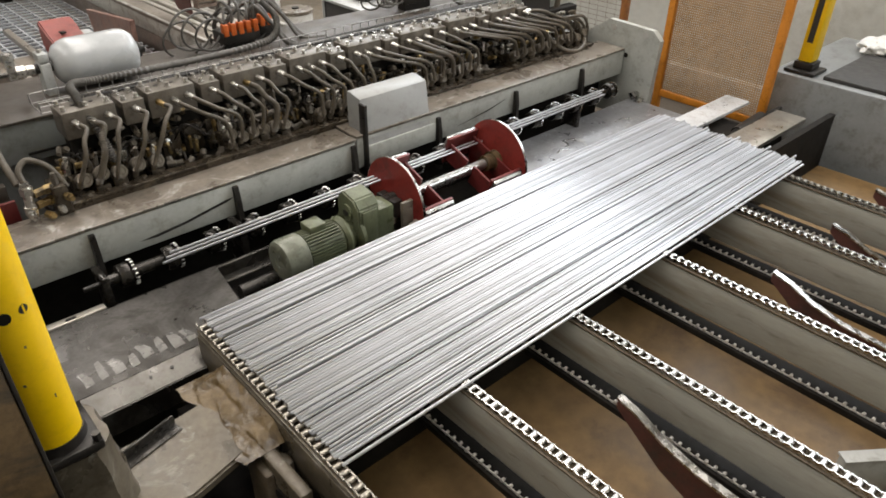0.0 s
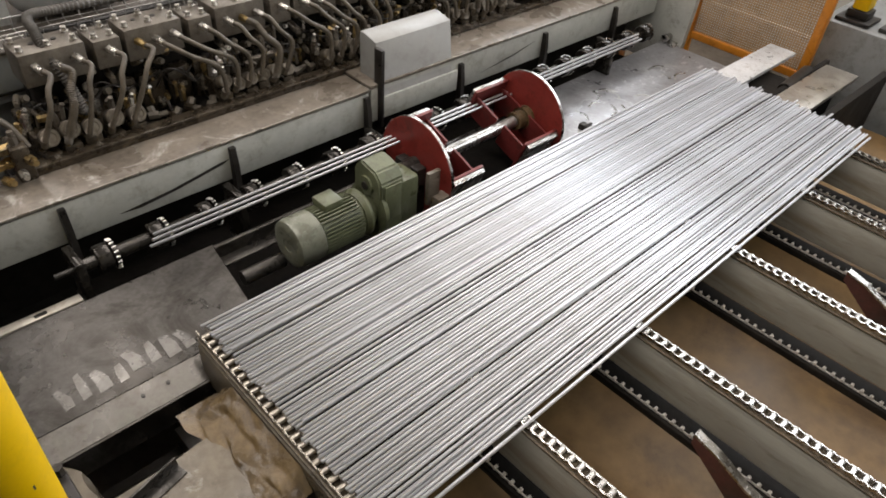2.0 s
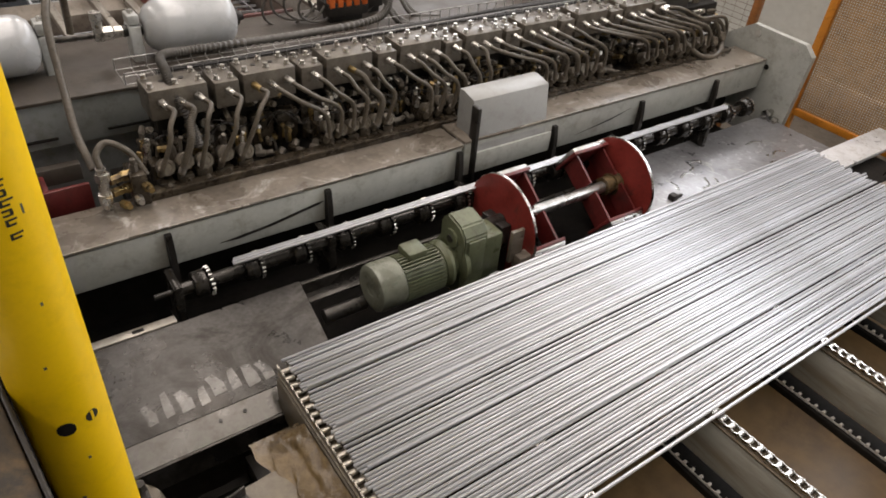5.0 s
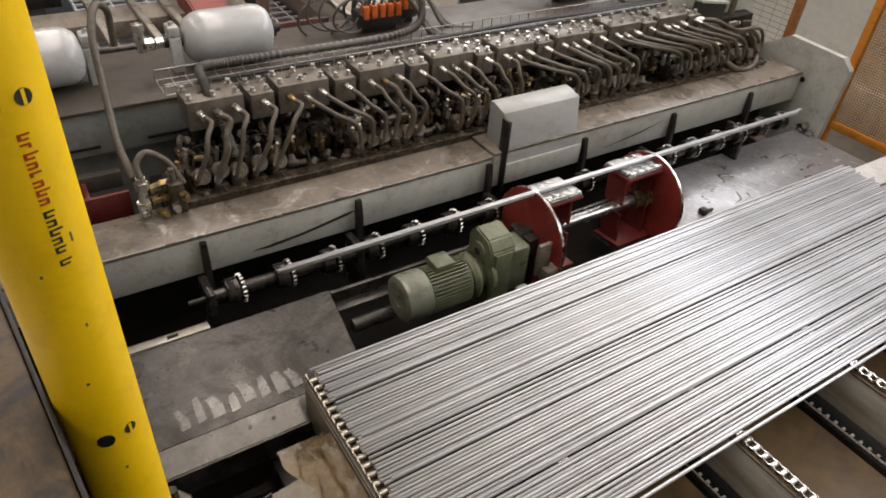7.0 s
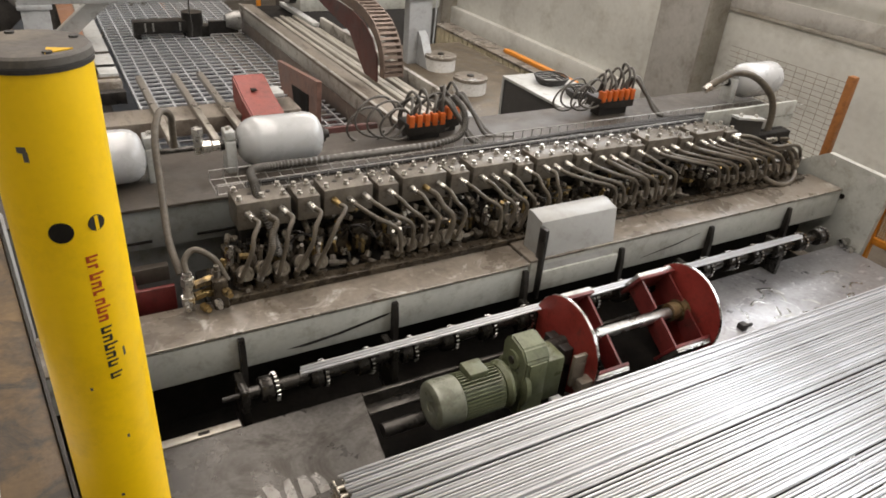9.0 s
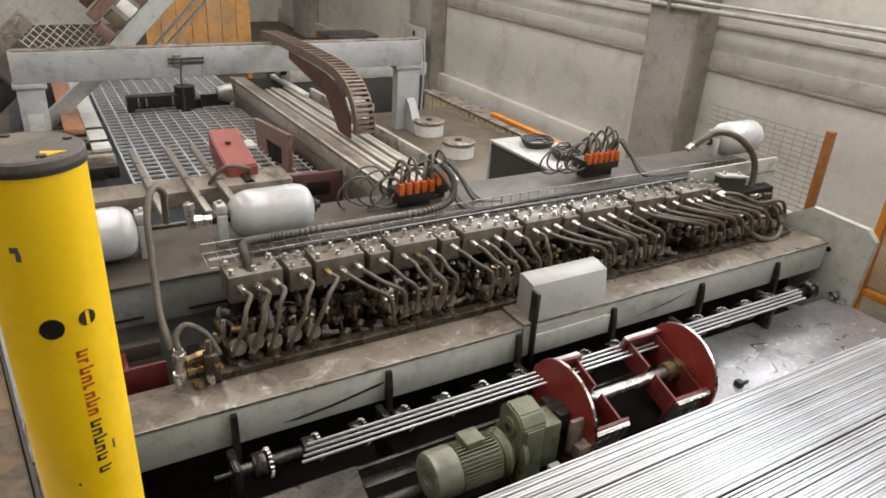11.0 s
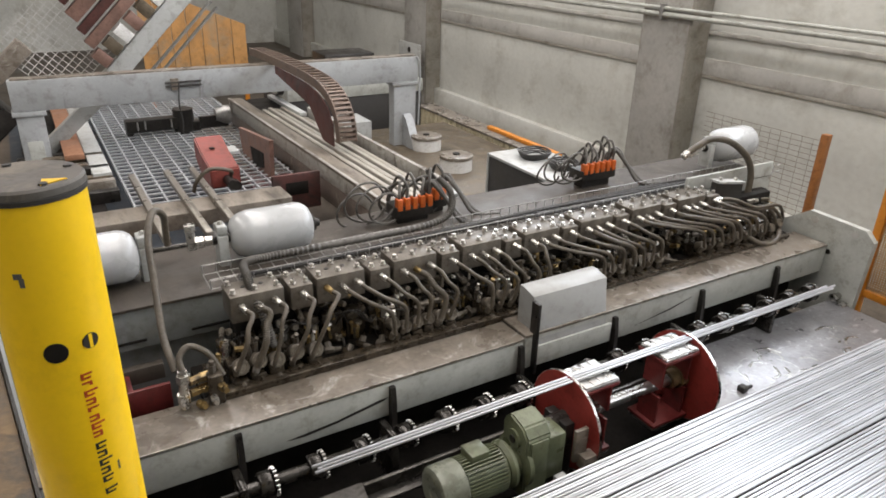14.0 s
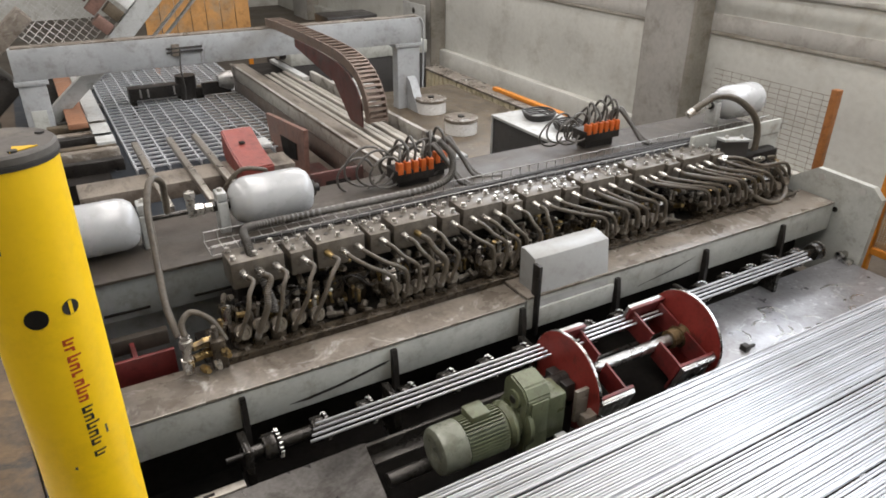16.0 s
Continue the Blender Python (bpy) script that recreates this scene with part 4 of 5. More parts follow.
        corr = (k in (1, 9, 20, 27))
        tube(b, run, 0.0076 if not corr else 0.0108, 10, 9 if not corr else 18, 0.0 if not corr else 0.09)
        part("hose", b, M_HOSE, t, "corrugated dusty black hose" if corr else "dusty black rubber hose", smooth=60)
        b = B(); cyl(b, Vector(q) + Vector((0.002, -0.002, 0.014)), Vector(q) + Vector((0.0, 0.012, -0.014)), 0.0105, seg=10)
        part("hose_end", b, M_COIL, t)
        k += 1

# solenoid valves below, one under each hose
for i, dx in enumerate(DST):
    t = thing("solenoid_valve", (dx, 0.235, 1.024), "oily dark solenoid valve with round coil and brass fittings", "hydraulic valve", "solenoid valves on the beam")
    hgt = rv.uniform(0.055, 0.08)
    hw = 0.026 if i < 5 else 0.022
    b = B(); bx(b, -hw, hw, -0.04, 0.065, 0.0, hgt, 0.004); bx(b, -hw * 0.95, hw * 0.95, -0.085, -0.03, 0.0, 0.032 + 0.01 * (i % 3), 0.006); part("body", b, M_VALVE, t)
    b = B(); lathe(b, [(0, hw * 0.8), (0.004, hw * 0.98), (0.038, hw * 0.98), (0.041, hw * 0.8)], (0.008, -0.035, hgt - 0.012), (0, -0.9, 0.42), 20)
    coil = part("coil", b, M_COIL if rv.random() < 0.6 else M_BLOCK, t)
    c0 = Vector((0.008, -0.035, hgt - 0.012)); ax = Vector((0, -0.9, 0.42)).normalized()
    b = B(); lathe(b, [(0.0405, hw * 0.9), (0.0445, hw * 0.9), (0.0445, hw * 0.62), (0.042, hw * 0.55)], c0, ax, 20); part("coil_ring", b, M_COIL, coil)
    b = B(); cyl(b, (0.006, -0.105, 0.02), (0.006, -0.08, 0.02), 0.010, seg=6); part("port_fitting", b, rv.choice((M_VALVE, M_BLOCK, M_VALVE)), t)
    for j in range(rv.choice((5, 6, 7))):
        px_, py_, pz_ = rv.uniform(-hw, hw) * 0.9, rv.uniform(-0.035, 0.06), hgt - 0.002
        b = B(); r = rv.uniform(0.007, 0.0125); h1 = rv.uniform(0.012, 0.055); tl = rv.uniform(-0.012, 0.012)
        hex_nut(b, (px_, py_, pz_), (px_ + tl * 0.5, py_, pz_ + h1), r); cyl(b, (px_ + tl * 0.5, py_, pz_ + h1), (px_ + tl, py_ - 0.006, pz_ + h1 + 0.014), r * 0.7, seg=10)
        part("fitting", b, rv.choice((M_BRASS, M_BLOCK, M_BLOCK, M_VALVE, M_VALVE, M_BOLT)), t)
    b = B(); bx(b, -0.013, 0.013, 0.028, 0.06, hgt - 0.002, hgt + rv.uniform(0.035, 0.075), 0.003); part("connector", b, M_DARK, t)
    if rv.random() < 0.5:
        b = B(); hex_nut(b, (hw * 0.3, 0.0, hgt + 0.03), (hw * 0.3 + 0.03, -0.01, hgt + 0.032), 0.011); part("elbow", b, rv.choice((M_BRASS, M_BLOCK, M_BOLT)), t)
# clusters of pipe fittings on the front of the valve bar
x = 0.03
while x < 2.74:
    t = thing("fitting_cluster", (x, 0.300, 1.05), "cluster of oily pipe fittings and plugs behind hoses", "pipe fittings", "fitting clusters behind the hoses")
    b = B(); bx(b, 0, 0.075, -0.03, 0.014, -0.028, rv.uniform(0.07, 0.10), 0.005); part("carrier", b, M_VALVE, t)
    for j in range(9):
        px_, pz_, r = rv.uniform(0.0, 0.08), rv.uniform(-0.02, 0.14), rv.uniform(0.007, 0.013)
        d = Vector((rv.uniform(-0.4, 0.4), -1, rv.uniform(-0.3, 0.7))).normalized()
        p0 = Vector((px_, -0.01, pz_)); p1 = p0 + d * rv.uniform(0.025, 0.05)
        b = B(); hex_nut(b, p0, p1, r); cyl(b, p1, p1 + d * 0.012, r * 0.72, seg=10)
        if j % 3 == 0:
            cyl(b, p1 + d * 0.006, p1 + d * 0.006 + Vector((rv.uniform(-0.01, 0.01), 0, -0.04)), r * 0.6, seg=10)
        part("fitting", b, rv.choice((M_BRASS, M_BLOCK, M_COIL, M_COIL, M_BOLT, M_HOSE)), t)
    x += 0.088
# thin cables loosely strung between the valves
for i in range(44):
    x = rv.uniform(0.05, 2.7)
    t = thing("control_cable", (x, 0.24, 1.12), "thin oily control cable strung between valves", "cable", "control cables")
    d = rv.uniform(0.06, 0.2)
    b = B(); tube(b, [(0, 0.03, rv.uniform(-0.02, 0.02)), (d * 0.3, rv.uniform(-0.03, 0.02), rv.uniform(0.0, 0.05)), (d * 0.7, rv.uniform(-0.03, 0.02), rv.uniform(-0.02, 0.04)), (d, 0.04, rv.uniform(-0.03, 0.02))], 0.0028, 6, 6)
    part("cable", b, M_DARK, t)
# loose fittings lying between the banks
for x0 in (0.37, 0.43, 0.49, 0.55, 0.89, 0.95, 1.34, 1.41, 1.96, 2.0, 2.50):
    t = thing("pipe_fitting", (x0, 0.20 + rv.uniform(-0.01, 0.03), 1.023), "plated hydraulic pipe fitting on the beam", "pipe fitting", "pipe fittings on the beam")
    b = B(); hex_nut(b, (0, 0, 0.012), (0.03, -0.01, 0.014), 0.013); part("nut", b, rv.choice((M_BRASS, M_BLOCK, M_BLOCK, M_VALVE)), t)
    t.rotation_euler = (0, 0, rv.uniform(-1.2, 1.2))
    b = B(); cyl(b, (0.03, -0.01, 0.014), (0.055, -0.015, 0.016), 0.009, seg=10); hex_nut(b, (0.015, 0.02, 0.03), (0.015, 0.0, 0.012), 0.012); part("stem", b, M_BLOCK, t)

# long hoses running on past the last block
for k, (x0, z0, x1, y1, z1, lift) in enumerate(((2.335, 1.268, 2.70, 0.18, 1.06, 0.05), (2.34, 1.245, 2.64, 0.17, 1.05, 0.03), (2.345, 1.225, 2.75, 0.19, 1.07, 0.07), (2.345, 1.205, 2.79, 0.21, 1.09, 0.10))):
    t = thing("return_hose", (x0, 0.235, z0), "long dusty rubber hose running past the last block", "hose", "return hoses")
    dx, dy, dz = x1 - x0, y1 - 0.235, z1 - z0
    b = B(); tube(b, [(0, 0, 0), (0.06, -0.03, -0.004), (dx * 0.5, -0.05, dz * 0.35 + lift * 0.4), (dx * 0.85, -0.045, dz * 0.5 + lift * 0.4), (dx, dy - 0.01, dz * 0.75), (dx, dy + 0.02, dz)], 0.0085, 10, 9); part("hose", b, M_HOSE, t)
    b = B(); hex_nut(b, (-0.03, 0.004, 0.001), (0.0, 0, 0), 0.0115); part("fitting", b, M_BOLT, t)
t = thing("drain_hose", (2.43, 0.17, 1.10), "thick hose sagging onto the beam edge", "hose")
b = B(); tube(b, [(0, 0.05, 0.06), (0.03, 0.0, 0.0), (0.09, -0.05, -0.045), (0.18, -0.06, -0.062), (0.27, -0.03, -0.045), (0.32, 0.03, 0.0)], 0.0125, 12, 8); part("hose", b, M_HOSE, t)
t = thing("end_valve_block", (2.60, 0.19, 1.023), "oily dark valve block with fittings at the row end", "hydraulic block")
b = B(); bx(b, 0, 0.20, 0, 0.12, 0, 0.10, 0.006); part("body", b, M_VALVE, t)
for j in range(12):
    px_, py_ = rv.uniform(0.01, 0.19), rv.uniform(0.0, 0.11)
    b = B(); r = rv.uniform(0.008, 0.014); hex_nut(b, (px_, py_, 0.098), (px_ + rv.uniform(-0.01, 0.02), py_, 0.12 + rv.uniform(0, 0.03)), r); part("fitting", b, rv.choice((M_BOLT, M_BLOCK, M_VALVE, M_BRASS)), t)

# inlet assembly at the left end of the valve row
t = thing("inlet_manifold", (-0.10, 0.14, 1.026), "brass and steel inlet fittings with a tall hose", "hydraulic inlet")
b = B(); cyl(b, (-0.01, 0, 0.0), (-0.005, 0, 0.13), 0.014, seg=14); hex_nut(b, (-0.01, 0, 0.02), (-0.01, 0, 0.05), 0.02); hex_nut(b, (-0.006, 0, 0.09), (-0.005, 0, 0.115), 0.02); part("riser", b, M_BOLT, t)
for z in (0.045, 0.085):
    b = B(); hex_nut(b, (0.01, 0.0, z), (0.045, 0.01, z), 0.014); hex_nut(b, (0.045, 0.01, z), (0.07, 0.012, z), 0.017); part("elbow", b, M_BRASS, t)
b = B(); bx(b, 0.06, 0.105, -0.03, 0.06, -0.005, 0.10, 0.006); part("valve_body", b, M_VALVE, t)
for px_, py_, pz_, d_, r, mt in ((0.07, -0.03, 0.03, (0, -1, 0.1), 0.012, M_BOLT), (0.095, -0.03, 0.065, (0.2, -1, 0), 0.013, M_BRASS), (0.08, 0.0, 0.10, (0, 0, 1), 0.012, M_BLOCK), (0.10, 0.03, 0.10, (0.2, 0, 1), 0.011, M_BRASS), (-0.012, -0.014, 0.035, (-0.2, -1, 0), 0.011, M_BOLT), (0.03, -0.01, 0.012, (0.3, -1, 0.1), 0.013, M_BRASS)):
    p0 = Vector((px_, py_, pz_)); d_ = Vector(d_).normalized()
    b = B(); hex_nut(b, p0, p0 + d_ * 0.024, r); cyl(b, p0 + d_ * 0.02, p0 + d_ * 0.038, r * 0.68, seg=10); part("fitting", b, mt, t)
b = B(); tube(b, [(-0.005, 0, 0.13), (-0.004, 0.02, 0.165), (0.03, 0.035, 0.185), (0.08, 0.02, 0.15), (0.11, 0.0, 0.08)], 0.0095, 10, 8); part("short_hose", b, M_HOSE, t)
b = B(); tube(b, [(-0.02, 0.02, 0.12), (-0.03, 0.10, 0.20), (-0.02, 0.20, 0.32), (-0.01, 0.28, 0.44), (0.02, 0.34, 0.505), (0.055, 0.38, 0.48), (0.06, 0.40, 0.42), (0.06, 0.41, 0.36)], 0.0112, 12, 8); part("tall_hose", b, M_HOSE, t, "tall dusty rubber hose")

t = thing("red_bracket", (-0.2, 0.24, 0.96), "dark red painted steel bracket at the beam end", "bracket")
b = B(); bx(b, -0.3, 0.07, 0.0, 0.015, -0.05, 0.10, 0.003); bx(b, -0.3, 0.07, 0.0, 0.15, -0.05, -0.03, 0.003); bx(b, -0.05, -0.035, 0.01, 0.15, -0.05, 0.10, 0.003); part("plate", b, M_PADRED, t)
b = B(); bx(b, -0.1, 0.07, 0.10, 0.13, 0.06, 0.115, 0.003); part("rail", b, M_REARTOP, t)

# ---- rear beam with accumulators ----
rb = thing("rear_beam", (0, 0.40, 0.9), "grey rear beam with dusty brown top", "machine beam")
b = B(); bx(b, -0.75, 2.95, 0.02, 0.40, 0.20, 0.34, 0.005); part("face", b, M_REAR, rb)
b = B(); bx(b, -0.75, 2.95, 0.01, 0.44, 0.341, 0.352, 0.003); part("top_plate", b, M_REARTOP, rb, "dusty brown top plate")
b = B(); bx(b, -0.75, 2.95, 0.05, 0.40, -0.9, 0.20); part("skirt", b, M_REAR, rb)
for x in (-0.30, -0.02):
    b = B(); bx(b, x, x + 0.14, 0.014, 0.021, 0.225, 0.232); part("slot", b, M_BLACK, rb)
b = B(); bx(b, 2.3, 2.95, 0.01, 0.025, 0.20, 0.42, 0.003); part("end_panel", b, M_GREY, rb)


def accumulator(x0, y, z, fitting=True):
    t = thing("accumulator_tank", (x0, y, z), "silver grey hydraulic accumulator tank in a clamp", "pressure tank", "accumulator tanks")
    r = 0.088
    prof = [(0.0, 0.02), (0.004, 0.045), (0.02, 0.068), (0.045, 0.082), (0.07, r), (0.25, r), (0.272, 0.083), (0.292, 0.068), (0.302, 0.045), (0.306, 0.03)]
    b = B(); lathe(b, prof, (0, 0, 0), (1, 0, 0), 44); part("shell", b, M_TANK, t, smooth=50)
    b = B(); lathe(b, [(0, 0.03), (0.012, 0.03), (0.014, 0.018), (0.03, 0.016), (0.031, 0.008)], (0.305, 0, 0), (1, 0, 0), 20); part("end_valve", b, M_DARK, t)
    b = B(); bx(b, -0.045, -0.01, -0.035, 0.035, -0.10, 0.02, 0.004); bx(b, -0.045, -0.01, -0.03, 0.03, 0.024, 0.055, 0.004); part("clamp", b, M_GREYLT, t)
    b = B(); cyl(b, (-0.028, 0, 0.05), (-0.028, 0, 0.066), 0.01, seg=6); part("clamp_bolt", b, M_BOLT, t)
    b = B(); cyl(b, (-0.06, 0, 0), (0.005, 0, 0), 0.018, seg=14); part("neck", b, M_DARK, t)
    if fitting:
        b = B(); hex_nut(b, (-0.085, 0, 0), (-0.06, 0, 0), 0.018); hex_nut(b, (-0.12, 0, 0), (-0.09, 0, 0), 0.022); part("coupling", b, M_BOLT, t)
        b = B(); cyl(b, (-0.13, 0, -0.02), (-0.13, 0, 0.05), 0.016, seg=12); hex_nut(b, (-0.13, 0, 0.045), (-0.13, 0, 0.07), 0.02); part("tee", b, M_BOLT, t, "oily plated tee fitting")
        b = B(); cyl(b, (-0.28, 0, 0), (-0.13, 0, 0), 0.009, seg=10); part("link_pipe", b, M_STEEL, t)
    return t


accumulator(0.178, 0.62, 1.345)
accumulator(-0.43, 0.62, 1.345, False)
accumulator(2.70, 0.62, 1.375, False)
t = thing("clamp_post", (-0.105, 0.62, 1.25), "grey clamp post beside the tank", "clamp")
b = B(); bx(b, -0.02, 0.02, -0.035, 0.035, 0, 0.12, 0.004); bx(b, -0.02, 0.02, -0.03, 0.03, 0.123, 0.16, 0.004); part("post", b, M_GREYLT, t)
b = B(); cyl(b, (0, 0, 0.155), (0, 0, 0.172), 0.01, seg=6); part("bolt", b, M_BOLT, t)

t = thing("tank_hose", (2.40, 0.45, 1.20), "thick black hose arching from the tank to its bracket", "hose")
b = B(); tube(b, [(-0.07, 0.01, 0.232), (-0.01, 0.0, 0.265), (0.067, 0.0, 0.285), (0.160, -0.02, 0.272), (0.230, -0.05, 0.230), (0.295, -0.07, 0.160), (0.320, -0.08, 0.075), (0.305, -0.09, -0.05)], 0.0165, 14, 8); part("hose", b, M_HOSE, t)
b = B(); hex_nut(b, (-0.10, 0.012, 0.212), (-0.07, 0.01, 0.232), 0.019); cyl(b, (-0.10, 0.012, 0.215), (0.24, 0.17, 0.178), 0.011, seg=12); hex_nut(b, (-0.03, 0.045, 0.207), (0.03, 0.073, 0.2), 0.019); part("fitting", b, M_BOLT, t)
b = B(); prism(b, [(-0.01, -0.10), (0.18, -0.10), (0.185, 0.085), (-0.015, 0.115)], "y", -0.14, -0.11); part("bracket", b, M_RUBBER, t)
b = B(); prism(b, [(-0.015, 0.116), (0.185, 0.086), (0.185, 0.096), (-0.015, 0.126)], "y", -0.155, -0.10); part("bracket_cap", b, M_GREYLT, t)
for x in (0.03, 0.14):
    b = B(); cyl(b, (x, -0.125, 0.120 - 0.15 * x), (x, -0.125, 0.136 - 0.15 * x), 0.010, seg=6); part("cap_bolt", b, M_BOLT, t)

# wire cable tray
tray = thing("wire_cable_tray", (0.06, 0.43, 1.252), "galvanised wire basket tray with black cables", "cable tray")
b = B()
for dy, dz in ((0, 0), (0, 0.035), (0.06, 0), (0.12, 0), (0.12, 0.035)):
    cyl(b, (0, dy, dz), (2.98, dy, dz), 0.0022, seg=6)
for i in range(62):
    x = 0.048 * i
    cyl(b, (x, 0, 0.0), (x, 0, 0.036), 0.002, seg=5); cyl(b, (x, 0.0, 0.0), (x, 0.12, 0.0), 0.002, seg=5); cyl(b, (x, 0.12, 0.0), (x, 0.12, 0.036), 0.002, seg=5)
tagged(part("wire_basket", b, M_GALV, tray), kind="stuff")
for j in range(5):
    b = B(); tube(b, [(0.1 + 0.3 * j, 0.03 + 0.015 * j, 0.012)] + [(0.5 + 0.5 * q, 0.03 + 0.015 * j + rv.uniform(-0.02, 0.02), 0.012 + rv.uniform(0, 0.012)) for q in range(j, 5)], 0.006, 6, 5)
    part("cable", b, M_RUBBER, tray, "black cable")
b = B(); tube(b, [(0.13, -0.23, -0.13), (0.115, -0.21, -0.05), (0.095, -0.17, 0.03), (0.095, -0.11, 0.072), (0.11, -0.03, 0.085), (0.20, 0.03, 0.065), (0.36, 0.05, 0.055), (0.62, 0.055, 0.05), (0.86, 0.06, 0.055), (0.98, 0.10, 0.07), (1.02, 0.16, 0.13), (0.98, 0.2, 0.19)], 0.0130, 10, 20, 0.16)
part("conduit", b, M_CABLE, tray, "dark corrugated conduit")


def plug_bank(x, y, z, n):
    t = thing("plug_bank", (x, y, z), "terminal box with orange plugs and coiled black cables", "connector bank", "connector banks")
    wdt = 0.035 * n
    b = B(); bx(b, 0, wdt, 0, 0.10, 0, 0.05, 0.004); part("box", b, M_DARK, t)
    for i in range(n):
        xx = 0.018 + 0.035 * i
        b = B(); bx(b, xx - 0.012, xx + 0.012, -0.004, 0.03, 0.035, 0.085, 0.004); part("plug", b, M_PLUG, t, "bright orange plug")
        b = B(); hh = rv.uniform(0.10, 0.16); tube(b, [(xx, 0.013, 0.08), (xx + 0.004, 0.016, hh), (xx + rv.uniform(-0.03, 0.03), 0.06, hh + 0.03), (xx + rv.uniform(-0.05, 0.05), 0.13, 0.05), (xx, 0.16, -0.03)], 0.0062, 7, 7); part("cable", b, M_CABLE, t)
    for j in range(4):
        cx, cz, rr = -0.04 - 0.035 * j, 0.055 + rv.uniform(-0.02, 0.02), rv.uniform(0.06, 0.10)
        b = B(); tube(b, [(cx + rr * math.cos(a), 0.02 + 0.02 * j + 0.01 * math.sin(2 * a), cz + rr * 0.9 * math.sin(a)) for a in [0.3 + 0.7 * q for q in range(9)]], 0.0048, 7, 5); part("cable_loop", b, M_CABLE, t)
    for j in range(2):
        b = B(); tube(b, [(wdt * 0.8 + 0.03 * j, 0.05, 0.08), (wdt + 0.02 * j, 0.03, 0.13), (wdt + 0.05, -0.02, 0.06), (wdt + 0.09 + 0.02 * j, -0.08, -0.02), (wdt + 0.2, -0.12, -0.03)], 0.010, 8, 7); part("cable_tail", b, M_CABLE, t)
    b = B(); bx(b, wdt * 0.1, wdt * 0.9, 0.02, 0.08, 1.2525 - z, 0.0); part("stand", b, M_DARK, t)
    return t


plug_bank(0.86, 0.65, 1.278, 5); plug_bank(1.06, 0.70, 1.278, 2); plug_bank(1.86, 0.66, 1.290, 6)

# ---- sliding carriage behind the beam ----
t = thing("carriage_track", (0, 2.10, 0.86), "worn dusty steel crossbar with slide bars", "machine track")
b = B(); bx(b, -0.27, 0.86, -0.12, 0.10, 0.0, 0.09, 0.005); part("crossbar", b, M_STREAKRAIL, t, "worn dusty steel crossbar")
for x in (0.10, 0.30, 0.45):
    b = B(); bx(b, x - 0.018, x + 0.018, -0.52, 0.60, 0.091, 0.125, 0.004); part("slide_bar", b, M_STRIP, t)
CAR = thing("sliding_carriage", (0, 2.10, 0.86), "sliding machine carriage under a red sheet metal hood", "machine carriage")
b = B(); bx(b, 0.68, 0.80, 0.02, 0.16, 0.127, 0.15, 0.004); part("white_plate", b, M_GREYLT, CAR)
b = B(); prism(b, [(0.07, 0.12), (0.07, 0.26), (-0.10, 0.20), (-0.34, 0.15), (-0.34, 0.03), (-0.10, 0.03)], "x", 0.52, 0.70)
bmesh.ops.bevel(b, geom=list(b.edges), offset=0.008, segments=2, affect="EDGES"); part("motor_hood", b, M_HOOD, CAR, "red sheet metal motor hood")
b = B(); bx(b, 0.585, 0.615, -0.10, -0.06, 0.213, 0.2185, 0.002); part("hood_slot", b, M_BLACK, CAR)
b = B(); prism(b, [(0.13, 0.16), (0.94, 0.07), (0.85, -0.14), (0.70, -0.30), (0.16, -0.17)], "x", 1.035, 1.065); part("side_cheek", b, M_PINKBROWN, CAR, "dusty pinkish brown side cheek of the carriage")
b = B(); bx(b, 0.88, 1.20, -0.40, -0.372, -0.17, 0.075, 0.006); part("front_plate", b, M_DKRED, CAR, "oxide red front plate of the carriage")
# Openings are near-black patches on the plates, with the shade painted in
b = B(); bx(b, 0.965, 1.115, -0.4045, -0.3995, -0.065, 0.020, 0.002); part("plate_opening", b, M_BLACK, CAR)
b = B(); bx(b, 0.88, 1.20, -0.371, 0.35, -0.17, -0.14, 0.004); part("floor_plate", b, M_DKRED, CAR)
b = B(); prism(b, [(0.617, 0.0), (0.287, 0.03), (0.291, -0.083), (0.571, -0.144)], "x", 1.030, 1.0345); part("cheek_opening", b, M_BLACK, CAR)
b = B(); tube(b, [(0.64, -0.34, 0.10), (0.62, -0.42, 0.16), (0.50, -0.44, 0.19), (0.42, -0.42, 0.12), (0.40, -0.40, 0.05)], 0.012, 8, 7); part("hose", b, M_HOSE, CAR)
b = B(); cyl(b, (0.62, -0.46, 0.08), (0.62, -0.30, 0.08), 0.03, seg=16); cyl(b, (0.66, -0.40, 0.05), (0.66, -0.32, 0.05), 0.03, seg=16); part("coupling", b, M_DARK, CAR)

t = thing("side_frame", (0.95, 2.2, 0.0), "oxide red machine side frame with square windows", "machine frame")
b = B(); bx(b, 0.14, 0.175, -1.1, 2.4, 0.20, 0.51, 0.004); part("plate", b, M_DKRED, t)
for y in (-0.62, 0.15, 0.75, 1.4):
    # Windows are dark patches on the plate, coloured as shade
    b = B(); bx(b, 0.134, 0.1405, y - 0.09, y + 0.09, 0.33, 0.46, 0.004); part("window", b, M_BLACK, t, "square window drawn as a near-black patch of shade")
for y, z in ((-1.15, 0.72), (-1.0, 0.60), (-0.55, 0.56), (-0.36, 0.70)):
    b = B(); bx(b, -1.5, 0.1, y, y + 0.07, z, z + 0.08, 0.004); part("cross_rail", b, M_DKRED, t)
b = B(); bx(b, -1.5, 0.13, -1.2, 0.1, 0.42, 0.44); part("sump_plate", b, M_DKRED, t, "dirty oxide red sump plate")
